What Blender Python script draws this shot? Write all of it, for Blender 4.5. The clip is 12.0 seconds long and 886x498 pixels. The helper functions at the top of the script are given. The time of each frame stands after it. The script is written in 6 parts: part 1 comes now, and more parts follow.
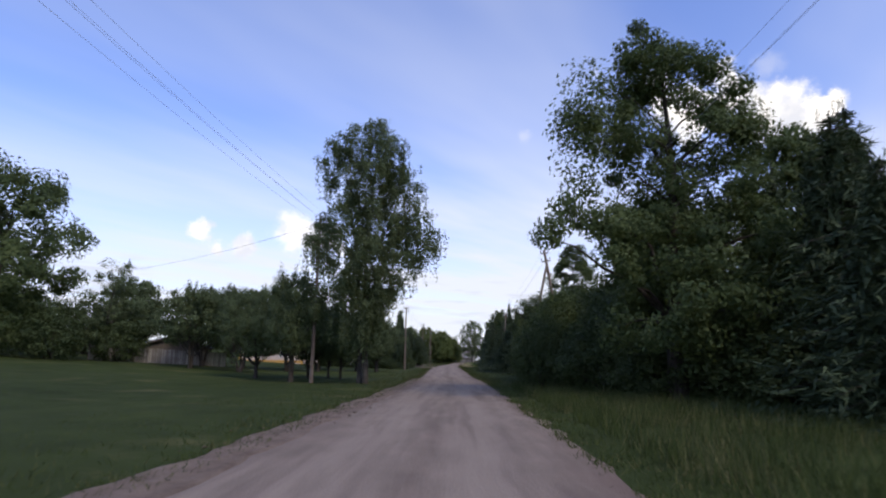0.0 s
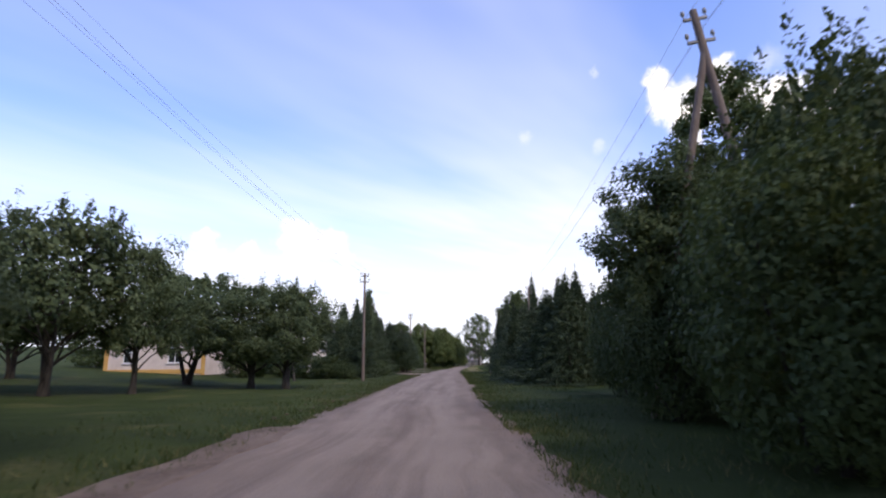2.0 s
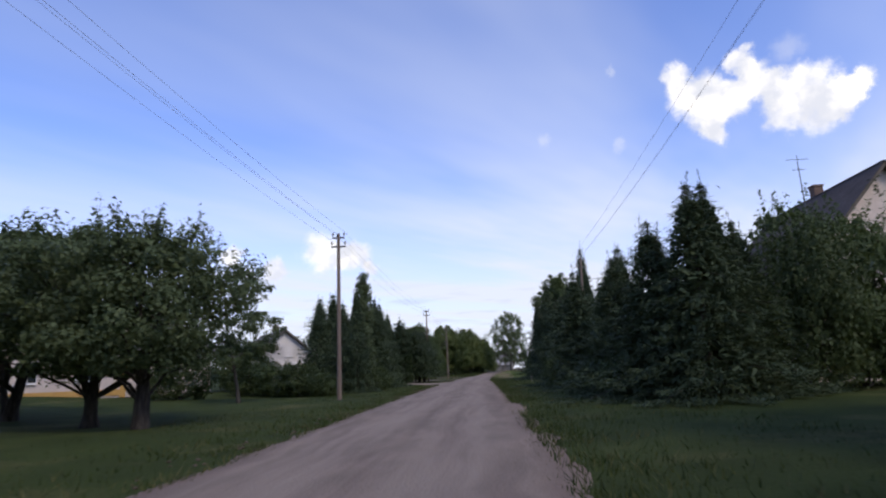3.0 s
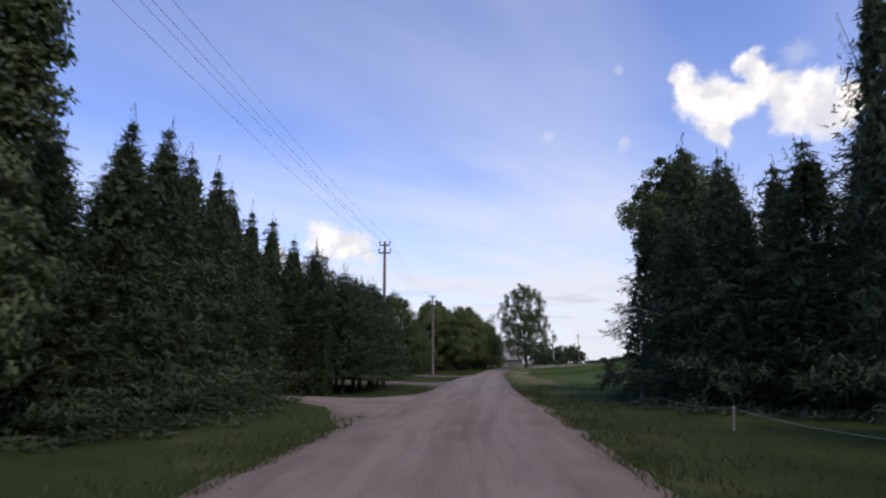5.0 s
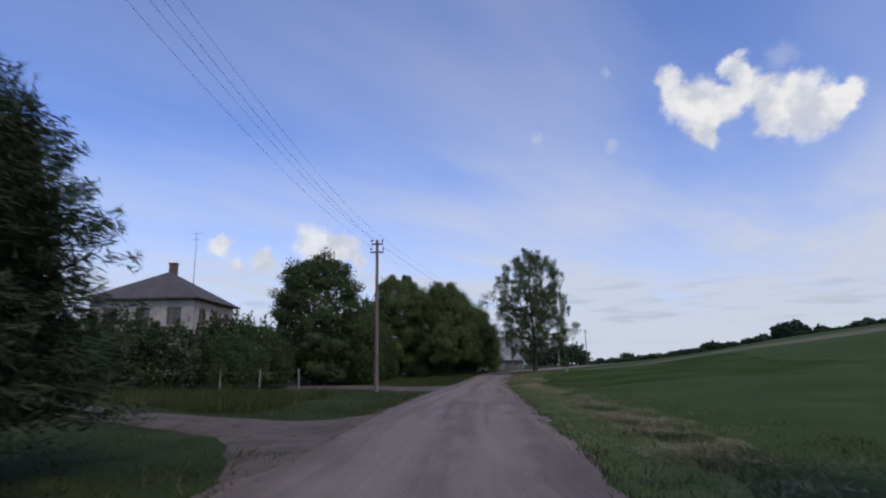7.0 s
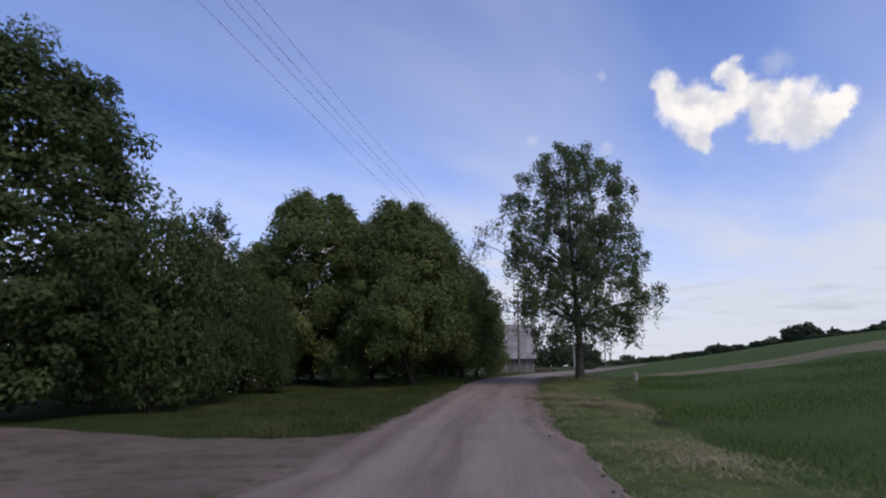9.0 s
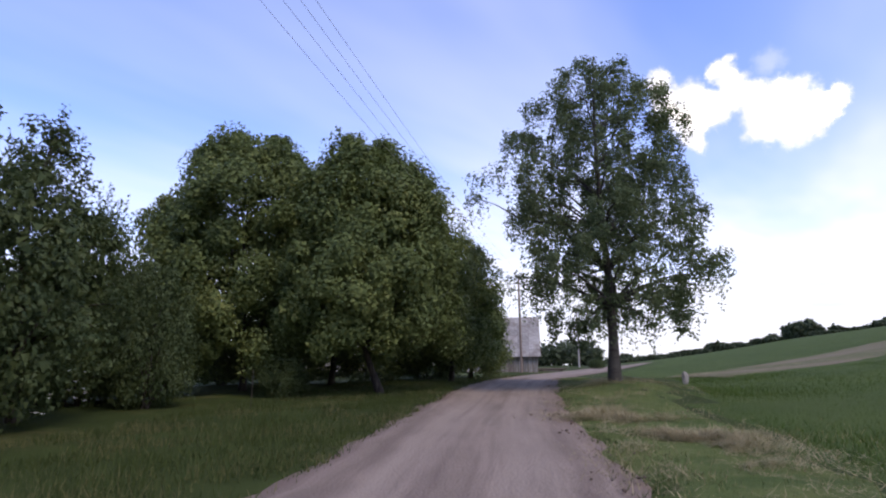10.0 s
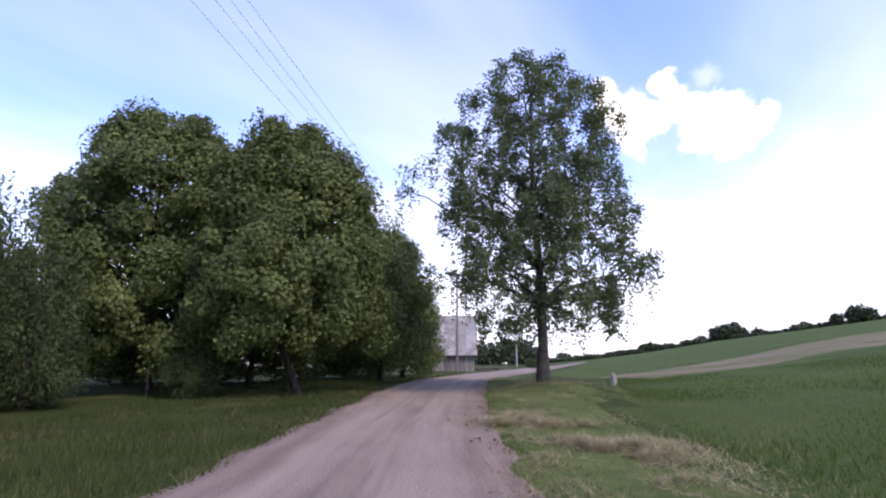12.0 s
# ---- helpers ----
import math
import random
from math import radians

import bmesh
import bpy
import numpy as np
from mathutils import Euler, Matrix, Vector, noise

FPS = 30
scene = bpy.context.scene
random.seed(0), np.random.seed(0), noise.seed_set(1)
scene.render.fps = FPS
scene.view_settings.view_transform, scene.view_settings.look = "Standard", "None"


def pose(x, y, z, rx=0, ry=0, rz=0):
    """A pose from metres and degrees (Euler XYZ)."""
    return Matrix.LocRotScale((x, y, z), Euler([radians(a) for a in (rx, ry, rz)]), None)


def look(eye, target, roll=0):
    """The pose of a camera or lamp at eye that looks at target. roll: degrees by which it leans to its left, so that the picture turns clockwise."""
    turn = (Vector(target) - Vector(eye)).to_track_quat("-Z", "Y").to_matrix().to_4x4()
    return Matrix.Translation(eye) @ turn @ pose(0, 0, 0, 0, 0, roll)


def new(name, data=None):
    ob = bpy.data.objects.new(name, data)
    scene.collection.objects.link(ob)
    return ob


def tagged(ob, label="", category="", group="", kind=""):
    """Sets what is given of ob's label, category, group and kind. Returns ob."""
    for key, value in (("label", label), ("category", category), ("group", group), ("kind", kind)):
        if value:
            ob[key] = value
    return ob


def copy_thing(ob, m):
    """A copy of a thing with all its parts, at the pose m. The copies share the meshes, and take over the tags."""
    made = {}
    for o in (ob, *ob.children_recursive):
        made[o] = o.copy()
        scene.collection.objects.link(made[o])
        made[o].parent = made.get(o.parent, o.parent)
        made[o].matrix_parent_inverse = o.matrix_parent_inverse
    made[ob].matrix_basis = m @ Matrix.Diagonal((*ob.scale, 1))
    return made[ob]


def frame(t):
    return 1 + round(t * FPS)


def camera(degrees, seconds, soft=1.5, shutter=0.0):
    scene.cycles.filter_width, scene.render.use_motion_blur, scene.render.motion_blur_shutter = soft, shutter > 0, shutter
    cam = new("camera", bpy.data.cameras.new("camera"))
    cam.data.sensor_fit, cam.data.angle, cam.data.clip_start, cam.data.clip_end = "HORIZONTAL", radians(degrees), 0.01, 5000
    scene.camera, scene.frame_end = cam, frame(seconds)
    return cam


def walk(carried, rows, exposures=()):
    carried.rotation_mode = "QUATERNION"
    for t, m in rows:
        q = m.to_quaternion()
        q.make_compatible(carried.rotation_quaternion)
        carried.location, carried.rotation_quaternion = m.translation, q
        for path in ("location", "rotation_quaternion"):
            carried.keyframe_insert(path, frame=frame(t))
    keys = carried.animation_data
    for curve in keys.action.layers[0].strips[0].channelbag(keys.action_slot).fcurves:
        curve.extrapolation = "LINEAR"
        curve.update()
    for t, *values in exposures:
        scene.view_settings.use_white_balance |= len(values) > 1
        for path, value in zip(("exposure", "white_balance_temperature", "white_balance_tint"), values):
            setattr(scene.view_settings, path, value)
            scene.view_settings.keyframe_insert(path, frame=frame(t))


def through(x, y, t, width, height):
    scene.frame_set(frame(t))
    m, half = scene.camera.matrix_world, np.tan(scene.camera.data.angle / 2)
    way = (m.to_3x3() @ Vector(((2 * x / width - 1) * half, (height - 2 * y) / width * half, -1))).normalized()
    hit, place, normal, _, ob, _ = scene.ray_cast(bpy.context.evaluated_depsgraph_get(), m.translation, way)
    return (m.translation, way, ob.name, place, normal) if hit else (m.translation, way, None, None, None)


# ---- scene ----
cam = camera(75.0, 12.0, soft=2.1, shutter=0.12)
# seconds, x, y, z, yaw, pitch, roll of the dashboard camera
CAR = [
    (0.0, -0.001, 0.109, 1.451, 0.99, 10.80, -1.04),
    (0.5, 0.271, 8.217, 1.409, 2.07, 10.81, 0.99),
    (1.0, 0.512, 16.572, 1.369, 1.43, 10.78, 1.82),
    (1.5, 0.780, 24.103, 1.309, 1.19, 10.69, 1.38),
    (2.0, 1.103, 31.559, 1.252, 1.37, 11.18, 0.46),
    (2.5, 1.167, 40.019, 1.187, 2.52, 11.82, 1.43),
    (3.0, 1.060, 47.413, 1.085, 3.72, 11.97, 2.58),
    (3.2, 1.005, 50.539, 1.101, 3.98, 11.67, 1.80),
    (4.8, -0.040, 79.350, 1.284, 3.64, 10.96, -0.84),
    (5.0, -0.103, 82.502, 1.266, 3.82, 11.27, 0.46),
    (5.5, -0.130, 89.504, 1.307, 3.86, 11.50, 0.50),
    (6.0, -0.110, 96.308, 1.209, 3.34, 11.49, 0.59),
    (6.5, -0.112, 102.003, 1.209, 3.01, 11.33, 0.52),
    (7.0, 0.001, 109.290, 1.269, 2.73, 11.48, 0.98),
    (7.2, 0.045, 112.234, 1.267, 2.53, 11.80, 0.00),
    (9.0, 0.400, 137.261, 1.254, 2.08, 11.47, 0.13),
    (9.5, 0.545, 141.886, 1.261, 1.81, 11.61, 0.75),
    (10.0, 0.642, 145.320, 1.233, 1.61, 11.45, 0.52),
    (10.5, 0.678, 146.930, 1.259, 1.45, 11.53, 0.32),
    (11.0, 0.665, 147.039, 1.280, 1.44, 11.69, 0.28),
    (11.5, 0.751, 146.789, 1.288, 1.12, 11.55, 0.05),
    (12.0, 1.22, 146.2, 1.30, -3.9, 11.2, -0.04),
]
# seconds, stops, white balance in kelvin, tint
LIGHTNESS = [(0.0, 0.1, 6900, 11), (0.8, 0.4, 7000, 12), (1.2, 0.6, 7300, 15), (1.7, 0.6, 7300, 15), (2.1, 0.4, 6950, 13), (2.5, 0.2, 6900, 12), (3.2, 0.0, 6650, 11), (4.8, -0.05, 6950, 12),
             (6.0, -0.05, 6900, 12), (6.6, -0.3, 6500, 10), (7.2, -0.45, 6450, 10), (9.0, -0.25, 6800, 12), (9.5, 0.28, 7000, 15), (10.0, 0.45, 6850, 16), (10.5, 0.75, 6800, 19), (12.0, 0.9, 6800, 21)]
walk(cam, [(t, pose(x, y, z, 0, 0, yaw) @ pose(0, 0, 0, 90 + pitch) @ pose(0, 0, 0, 0, 0, -roll)) for t, x, y, z, yaw, pitch, roll in CAR],
     exposures=LIGHTNESS)


# ---- world and sun ----
SUN_DIR = Vector((0.42, -0.54, 0.72)).normalized()
SUN_ELEV = math.asin(SUN_DIR.z)


def make_world():
    w = bpy.data.worlds.new("evening_sky")
    scene.world = w
    w.use_nodes = True
    nt = w.node_tree
    nt.nodes.clear()
    N, L = nt.nodes.new, nt.links.new

    def math_node(op, a, b=None, c=None):
        n = N("ShaderNodeMath")
        n.operation = op
        for i, v in enumerate((a, b, c)):
            if v is None:
                continue
            if isinstance(v, (int, float)):
                n.inputs[i].default_value = v
            else:
                L(v, n.inputs[i])
        return n.outputs[0]

    def step(v, lo, hi, to_lo=0.0, to_hi=1.0):
        n = N("ShaderNodeMapRange")
        n.interpolation_type = "SMOOTHSTEP"
        L(v, n.inputs[0])
        for i, x in enumerate((lo, hi, to_lo, to_hi)):
            n.inputs[i + 1].default_value = x
        return n.outputs[0]

    def blend(f, a, b):
        n = N("ShaderNodeMix")
        n.data_type = "RGBA"
        L(f, n.inputs[0])
        for i, v in ((6, a), (7, b)):
            if isinstance(v, tuple):
                n.inputs[i].default_value = (*v, 1)
            else:
                L(v, n.inputs[i])
        return n.outputs[2]

    tc = N("ShaderNodeTexCoord").outputs["Generated"]
    sky = N("ShaderNodeTexSky")
    sky.sky_type = "NISHITA"
    sky.sun_disc = False
    sky.sun_elevation = SUN_ELEV
    sky.sun_rotation = math.atan2(SUN_DIR.x, SUN_DIR.y)
    sky.air_density, sky.dust_density, sky.ozone_density = 1.0, 0.6, 1.6
    scaled = N("ShaderNodeVectorMath")
    scaled.operation = "MULTIPLY"
    L(sky.outputs[0], scaled.inputs[0])
    scaled.inputs[1].default_value = (0.160, 0.175, 0.256)
    sep = N("ShaderNodeSeparateXYZ")
    L(tc, sep.inputs[0])
    x, y, z = sep.outputs
    # high thin cloud: a plane of drifting streaks, thicker towards the horizon
    up = math_node("MAXIMUM", z, 0.06)
    px, py = math_node("DIVIDE", x, up), math_node("DIVIDE", y, up)
    comb = N("ShaderNodeCombineXYZ")
    L(math_node("MULTIPLY", math_node("SUBTRACT", math_node("MULTIPLY", px, 0.82), math_node("MULTIPLY", py, 0.57)), 1.25), comb.inputs[0])
    L(math_node("MULTIPLY", math_node("ADD", math_node("MULTIPLY", px, 0.57), math_node("MULTIPLY", py, 0.82)), 0.42), comb.inputs[1])
    streak = N("ShaderNodeTexNoise")
    L(comb.outputs[0], streak.inputs["Vector"])
    streak.inputs["Scale"].default_value = 0.55
    streak.inputs["Detail"].default_value = 4
    streak.inputs["Roughness"].default_value = 0.55
    thin = step(streak.outputs[0], 0.36, 0.72, 0.0, 0.75)
    low = step(z, 0.0, 0.38, 0.84, 0.0)
    side = math_node("MULTIPLY", step(x, -0.65, 0.3, 0.45, 1.0), step(z, 0.1, 0.5, 1.0, 0.5))
    veil = math_node("MINIMUM", math_node("ADD", math_node("ADD", math_node("MULTIPLY", thin, side), step(x, 0.3, 0.75, 0.0, 0.22)), low), 0.93)
    col = blend(veil, scaled.outputs[0], (0.80, 0.86, 1.0))
    # small cumulus, each a cluster of puffs: direction and angular radius
    wob = N("ShaderNodeTexNoise")
    L(tc, wob.inputs["Vector"])
    wob.inputs["Scale"].default_value = 24
    wob.inputs["Detail"].default_value = 6
    wob.inputs["Roughness"].default_value = 0.62
    shift = N("ShaderNodeVectorMath")
    shift.operation = "MULTIPLY_ADD"
    L(wob.outputs["Color"], shift.inputs[0])
    shift.inputs[1].default_value = (0.06, 0.06, 0.06)
    shift.inputs[2].default_value = (-0.03, -0.03, -0.03)
    moved = N("ShaderNodeVectorMath")
    moved.operation = "ADD"
    L(tc, moved.inputs[0])
    L(shift.outputs[0], moved.inputs[1])

    def puffs(rows, soft, vec):
        best = None
        for cx, cy, cz, r in rows:
            d = N("ShaderNodeVectorMath")
            d.operation = "DISTANCE"
            L(vec, d.inputs[0])
            d.inputs[1].default_value = (cx, cy, cz)
            v = step(d.outputs["Value"], r * 1.45, r * (1.45 - soft), 0.0, 1.0)
            best = v if best is None else math_node("ADD", best, v)
        return step(best, 0.02, 1.25)

    thick = puffs([(0.317, 0.846, 0.428, 0.021), (0.330, 0.855, 0.399, 0.028), (0.364, 0.841, 0.400, 0.027), (0.366, 0.853, 0.373, 0.030), (0.374, 0.861, 0.343, 0.018),
                   (0.397, 0.835, 0.381, 0.027), (0.402, 0.809, 0.429, 0.019), (0.420, 0.814, 0.402, 0.027), (0.450, 0.806, 0.383, 0.027), (0.453, 0.822, 0.346, 0.028),
                   (0.484, 0.789, 0.378, 0.027), (0.496, 0.798, 0.342, 0.030), (0.518, 0.780, 0.351, 0.025), (0.529, 0.768, 0.361, 0.019), (-0.403, 0.895, 0.193, 0.018),
                   (-0.382, 0.909, 0.168, 0.012), (-0.340, 0.923, 0.179, 0.021), (-0.259, 0.944, 0.202, 0.035), (-0.212, 0.957, 0.200, 0.028), (-0.186, 0.967, 0.177, 0.016)], 1.0, moved.outputs[0])
    mild = N("ShaderNodeMix")
    mild.data_type = "VECTOR"
    mild.inputs[0].default_value = 0.7
    L(tc, mild.inputs[4])
    L(moved.outputs[0], mild.inputs[5])
    faint = puffs([(0.455, 0.781, 0.428, 0.022), (0.117, 0.921, 0.373, 0.014), (0.234, 0.909, 0.344, 0.012), (0.227, 0.861, 0.455, 0.008)], 1.2, mild.outputs[1])
    col = blend(math_node("MULTIPLY", faint, 0.28), col, (0.95, 0.97, 1.0))
    tone = N("ShaderNodeTexNoise")
    L(tc, tone.inputs["Vector"])
    tone.inputs["Scale"].default_value = 22
    tone.inputs["Detail"].default_value = 4
    white = blend(step(tone.outputs[0], 0.36, 0.62), (0.78, 0.82, 0.93), (1.15, 1.14, 1.14))
    col = blend(thick, col, white)
    # grey low bars near the field's skyline
    bar = N("ShaderNodeTexNoise")
    m = N("ShaderNodeVectorMath")
    m.operation = "MULTIPLY"
    L(tc, m.inputs[0])
    m.inputs[1].default_value = (9, 9, 70)
    L(m.outputs[0], bar.inputs["Vector"])
    bar.inputs["Scale"].default_value = 1.0
    bar.inputs["Detail"].default_value = 4
    bars = math_node("MULTIPLY", step(bar.outputs[0], 0.52, 0.7), math_node("MULTIPLY", step(z, 0.02, 0.06), step(z, 0.17, 0.1)))
    col = blend(math_node("MULTIPLY", bars, 0.4), col, (0.50, 0.55, 0.68))
    bg = N("ShaderNodeBackground")
    L(col, bg.inputs[0])
    bg.inputs[1].default_value = 1.0
    L(bg.outputs[0], N("ShaderNodeOutputWorld").inputs[0])


make_world()
sun = new("sun", bpy.data.lights.new("sun", "SUN"))
sun.data.energy, sun.data.angle, sun.data.color = 1.6, radians(13), (1.0, 0.88, 0.68)
sun.matrix_world = look(SUN_DIR * 60, (0, 0, 0))


# ---- materials ----
def mat(name, build):
    m = bpy.data.materials.new(name)
    m.use_nodes = True
    nt = m.node_tree
    nt.nodes.clear()
    build(Net(nt))
    return m


class Net:
    """Short forms for shader nodes."""

    def __init__(self, nt):
        self.nt = nt

    def node(self, kind, **inputs):
        n = self.nt.nodes.new("ShaderNode" + kind)
        for k, v in inputs.items():
            s = n.inputs[k.replace("_", " ")]
            if isinstance(v, bpy.types.NodeSocket):
                self.nt.links.new(v, s)
            elif isinstance(v, tuple) and len(v) == 3 and s.type == "RGBA":
                s.default_value = (*v, 1)
            else:
                s.default_value = v
        return n

    def noise(self, vec, scale, detail=3.0, rough=0.55):
        n = self.node("TexNoise", Scale=scale, Detail=detail, Roughness=rough)
        if vec is not None:
            self.nt.links.new(vec, n.inputs["Vector"])
        return n.outputs[0]

    def ramp(self, v, lo, hi, a=0.0, b=1.0):
        n = self.node("MapRange")
        for i, q in enumerate((v, lo, hi, a, b)):
            if isinstance(q, bpy.types.NodeSocket):
                self.nt.links.new(q, n.inputs[i])
            else:
                n.inputs[i].default_value = q
        return n.outputs[0]

    def mix(self, f, a, b):
        n = self.node("Mix")
        n.data_type = "RGBA"
        for i, q in ((0, f), (6, a), (7, b)):
            if isinstance(q, bpy.types.NodeSocket):
                self.nt.links.new(q, n.inputs[i])
            elif isinstance(q, tuple):
                n.inputs[i].default_value = (*q, 1)
            else:
                n.inputs[i].default_value = q
        return n.outputs[2]

    def calc(self, op, a, b=0.0):
        n = self.node("Math")
        n.operation = op
        for i, q in enumerate((a, b)):
            if isinstance(q, bpy.types.NodeSocket):
                self.nt.links.new(q, n.inputs[i])
            else:
                n.inputs[i].default_value = q
        return n.outputs[0]

    def objco(self):
        return self.node("TexCoord").outputs["Object"]

    def world(self):
        return self.node("NewGeometry").outputs["Position"]

    def island(self):
        return self.node("NewGeometry").outputs["Random Per Island"]

    def stretch(self, vec, s):
        n = self.node("VectorMath")
        n.operation = "MULTIPLY"
        self.nt.links.new(vec, n.inputs[0])
        n.inputs[1].default_value = s
        return n.outputs[0]

    def bump(self, h, strength=0.5, dist=0.02):
        return self.node("Bump", Height=h, Strength=strength, Distance=dist).outputs[0]

    def out(self, shader):
        o = self.node("OutputMaterial")
        self.nt.links.new(shader, o.inputs[0])

    def surface(self, color, rough=0.8, normal=None, metal=0.0, spec=0.3):
        p = self.node("BsdfPrincipled", Metallic=metal)
        p.inputs["Specular IOR Level"].default_value = spec
        for k, v in (("Base Color", color), ("Roughness", rough), ("Normal", normal)):
            if v is None:
                continue
            if isinstance(v, bpy.types.NodeSocket):
                self.nt.links.new(v, p.inputs[k])
            elif isinstance(v, tuple):
                p.inputs[k].default_value = (*v, 1)
            else:
                p.inputs[k].default_value = v
        return p.outputs[0]


def leaf_material(name, dark, light, young=None, through=0.28, rough=0.55):
    def build(n):
        r = n.island()
        patch = n.noise(n.objco(), 0.55, 3)
        f = n.calc("ADD", n.calc("MULTIPLY", r, 0.6), n.ramp(patch, 0.35, 0.7, -0.1, 0.5))
        c = n.mix(f, dark, light)
        if young:
            c = n.mix(n.ramp(n.calc("ADD", r, n.ramp(patch, 0.45, 0.65, -0.4, 0.25)), 0.8, 1.05, 0.0, 0.48), c, young)
        s = n.surface(c, rough, spec=0.12)
        t = n.node("BsdfTranslucent", Color=n.mix(0.25, c, (0.16, 0.2, 0.03)))
        m = n.node("MixShader", Fac=through)
        n.nt.links.new(s, m.inputs[1])
        n.nt.links.new(t.outputs[0], m.inputs[2])
        n.out(m.outputs[0])
    return mat(name, build)


LEAF_BIRCH = leaf_material("birch_leaf", (0.056, 0.085, 0.043), (0.15, 0.186, 0.092), (0.24, 0.268, 0.16), through=0.38)
LEAF_MAPLE = leaf_material("maple_leaf", (0.045, 0.07, 0.03), (0.105, 0.14, 0.052), (0.15, 0.18, 0.08), through=0.34)
LEAF_LIME = leaf_material("lime_leaf", (0.062, 0.09, 0.034), (0.155, 0.19, 0.062), (0.26, 0.275, 0.10))
LEAF_APPLE = leaf_material("apple_leaf", (0.054, 0.079, 0.038), (0.12, 0.152, 0.07), (0.165, 0.198, 0.108))
LEAF_SHRUB = leaf_material("shrub_leaf", (0.036, 0.056, 0.024), (0.085, 0.112, 0.045), (0.12, 0.148, 0.068))
NEEDLE = leaf_material("spruce_needle", (0.032, 0.05, 0.028), (0.07, 0.096, 0.048), (0.10, 0.125, 0.065), through=0.1, rough=0.6)
THUJA = leaf_material("thuja_scale_leaf", (0.018, 0.032, 0.014), (0.04, 0.06, 0.023), None, through=0.1, rough=0.6)
LEAF_FAR = leaf_material("far_leaf", (0.035, 0.05, 0.03), (0.075, 0.095, 0.05), None, through=0.15)


def bark_build(n):
    v = n.stretch(n.objco(), (7, 7, 1.4))
    a = n.noise(v, 2.0, 5)
    n.out(n.surface(n.mix(n.ramp(a, 0.35, 0.65), (0.019, 0.016, 0.013), (0.06, 0.05, 0.04)), 0.9, n.bump(a, 0.8, 0.03)))


def birch_bark_build(n):
    co = n.objco()
    bands = n.noise(n.stretch(co, (2, 2, 9)), 1.6, 4)
    low = n.noise(co, 1.2, 3)
    c = n.mix(n.ramp(bands, 0.5, 0.62), (0.07, 0.063, 0.056), (0.03, 0.026, 0.022))
    c = n.mix(n.ramp(low, 0.35, 0.55), c, (0.045, 0.04, 0.033))
    n.out(n.surface(c, 0.8, n.bump(bands, 0.5, 0.02)))


BARK = mat("rough_bark", bark_build)
BIRCH_BARK = mat("birch_bark", birch_bark_build)


def ground_build(n):
    w = n.world()
    big = n.noise(w, 0.07, 4)
    mid = n.noise(w, 0.6, 4)
    fine = n.noise(w, 9.0, 4, 0.7)
    blade = n.noise(n.stretch(w, (38, 16, 20)), 1.0, 3, 0.7)
    c = n.mix(n.ramp(mid, 0.35, 0.68), (0.024, 0.037, 0.010), (0.044, 0.062, 0.016))
    c = n.mix(n.ramp(big, 0.4, 0.65, 0.0, 0.55), c, (0.056, 0.073, 0.019))
    c = n.mix(n.ramp(fine, 0.5, 0.75, 0.0, 0.65), c, (0.04, 0.055, 0.015))
    dry = n.calc("MULTIPLY", n.ramp(n.noise(w, 0.35, 5), 0.56, 0.72), n.ramp(fine, 0.3, 0.6))
    c = n.mix(n.calc("MULTIPLY", dry, 0.5), c, (0.19, 0.16, 0.07))
    c = n.mix(n.ramp(blade, 0.55, 0.8, 0.0, 0.4), c, (0.068, 0.083, 0.026))
    h = n.calc("ADD", n.calc("MULTIPLY", blade, 0.6), fine)
    n.out(n.surface(c, 0.95, n.bump(h, 0.9, 0.06), spec=0.1))


GROUND = mat("mown_grass", ground_build)


def field_build(n):
    w = n.world()
    fine = n.noise(n.stretch(w, (14, 14, 14)), 1.0, 4, 0.7)
    rows = n.noise(n.stretch(w, (0.16, 0.02, 0.1)), 1.0, 4)
    mid = n.noise(w, 0.25, 4)
    c = n.mix(n.ramp(mid, 0.3, 0.7), (0.042, 0.07, 0.015), (0.07, 0.102, 0.024))
    c = n.mix(n.ramp(rows, 0.45, 0.7, 0.0, 0.5), c, (0.06, 0.085, 0.02))
    c = n.mix(n.ramp(fine, 0.5, 0.8, 0.0, 0.5), c, (0.05, 0.08, 0.015))
    n.out(n.surface(c, 0.95, n.bump(fine, 0.9, 0.08), spec=0.1))


FIELD = mat("young_crop", field_build)


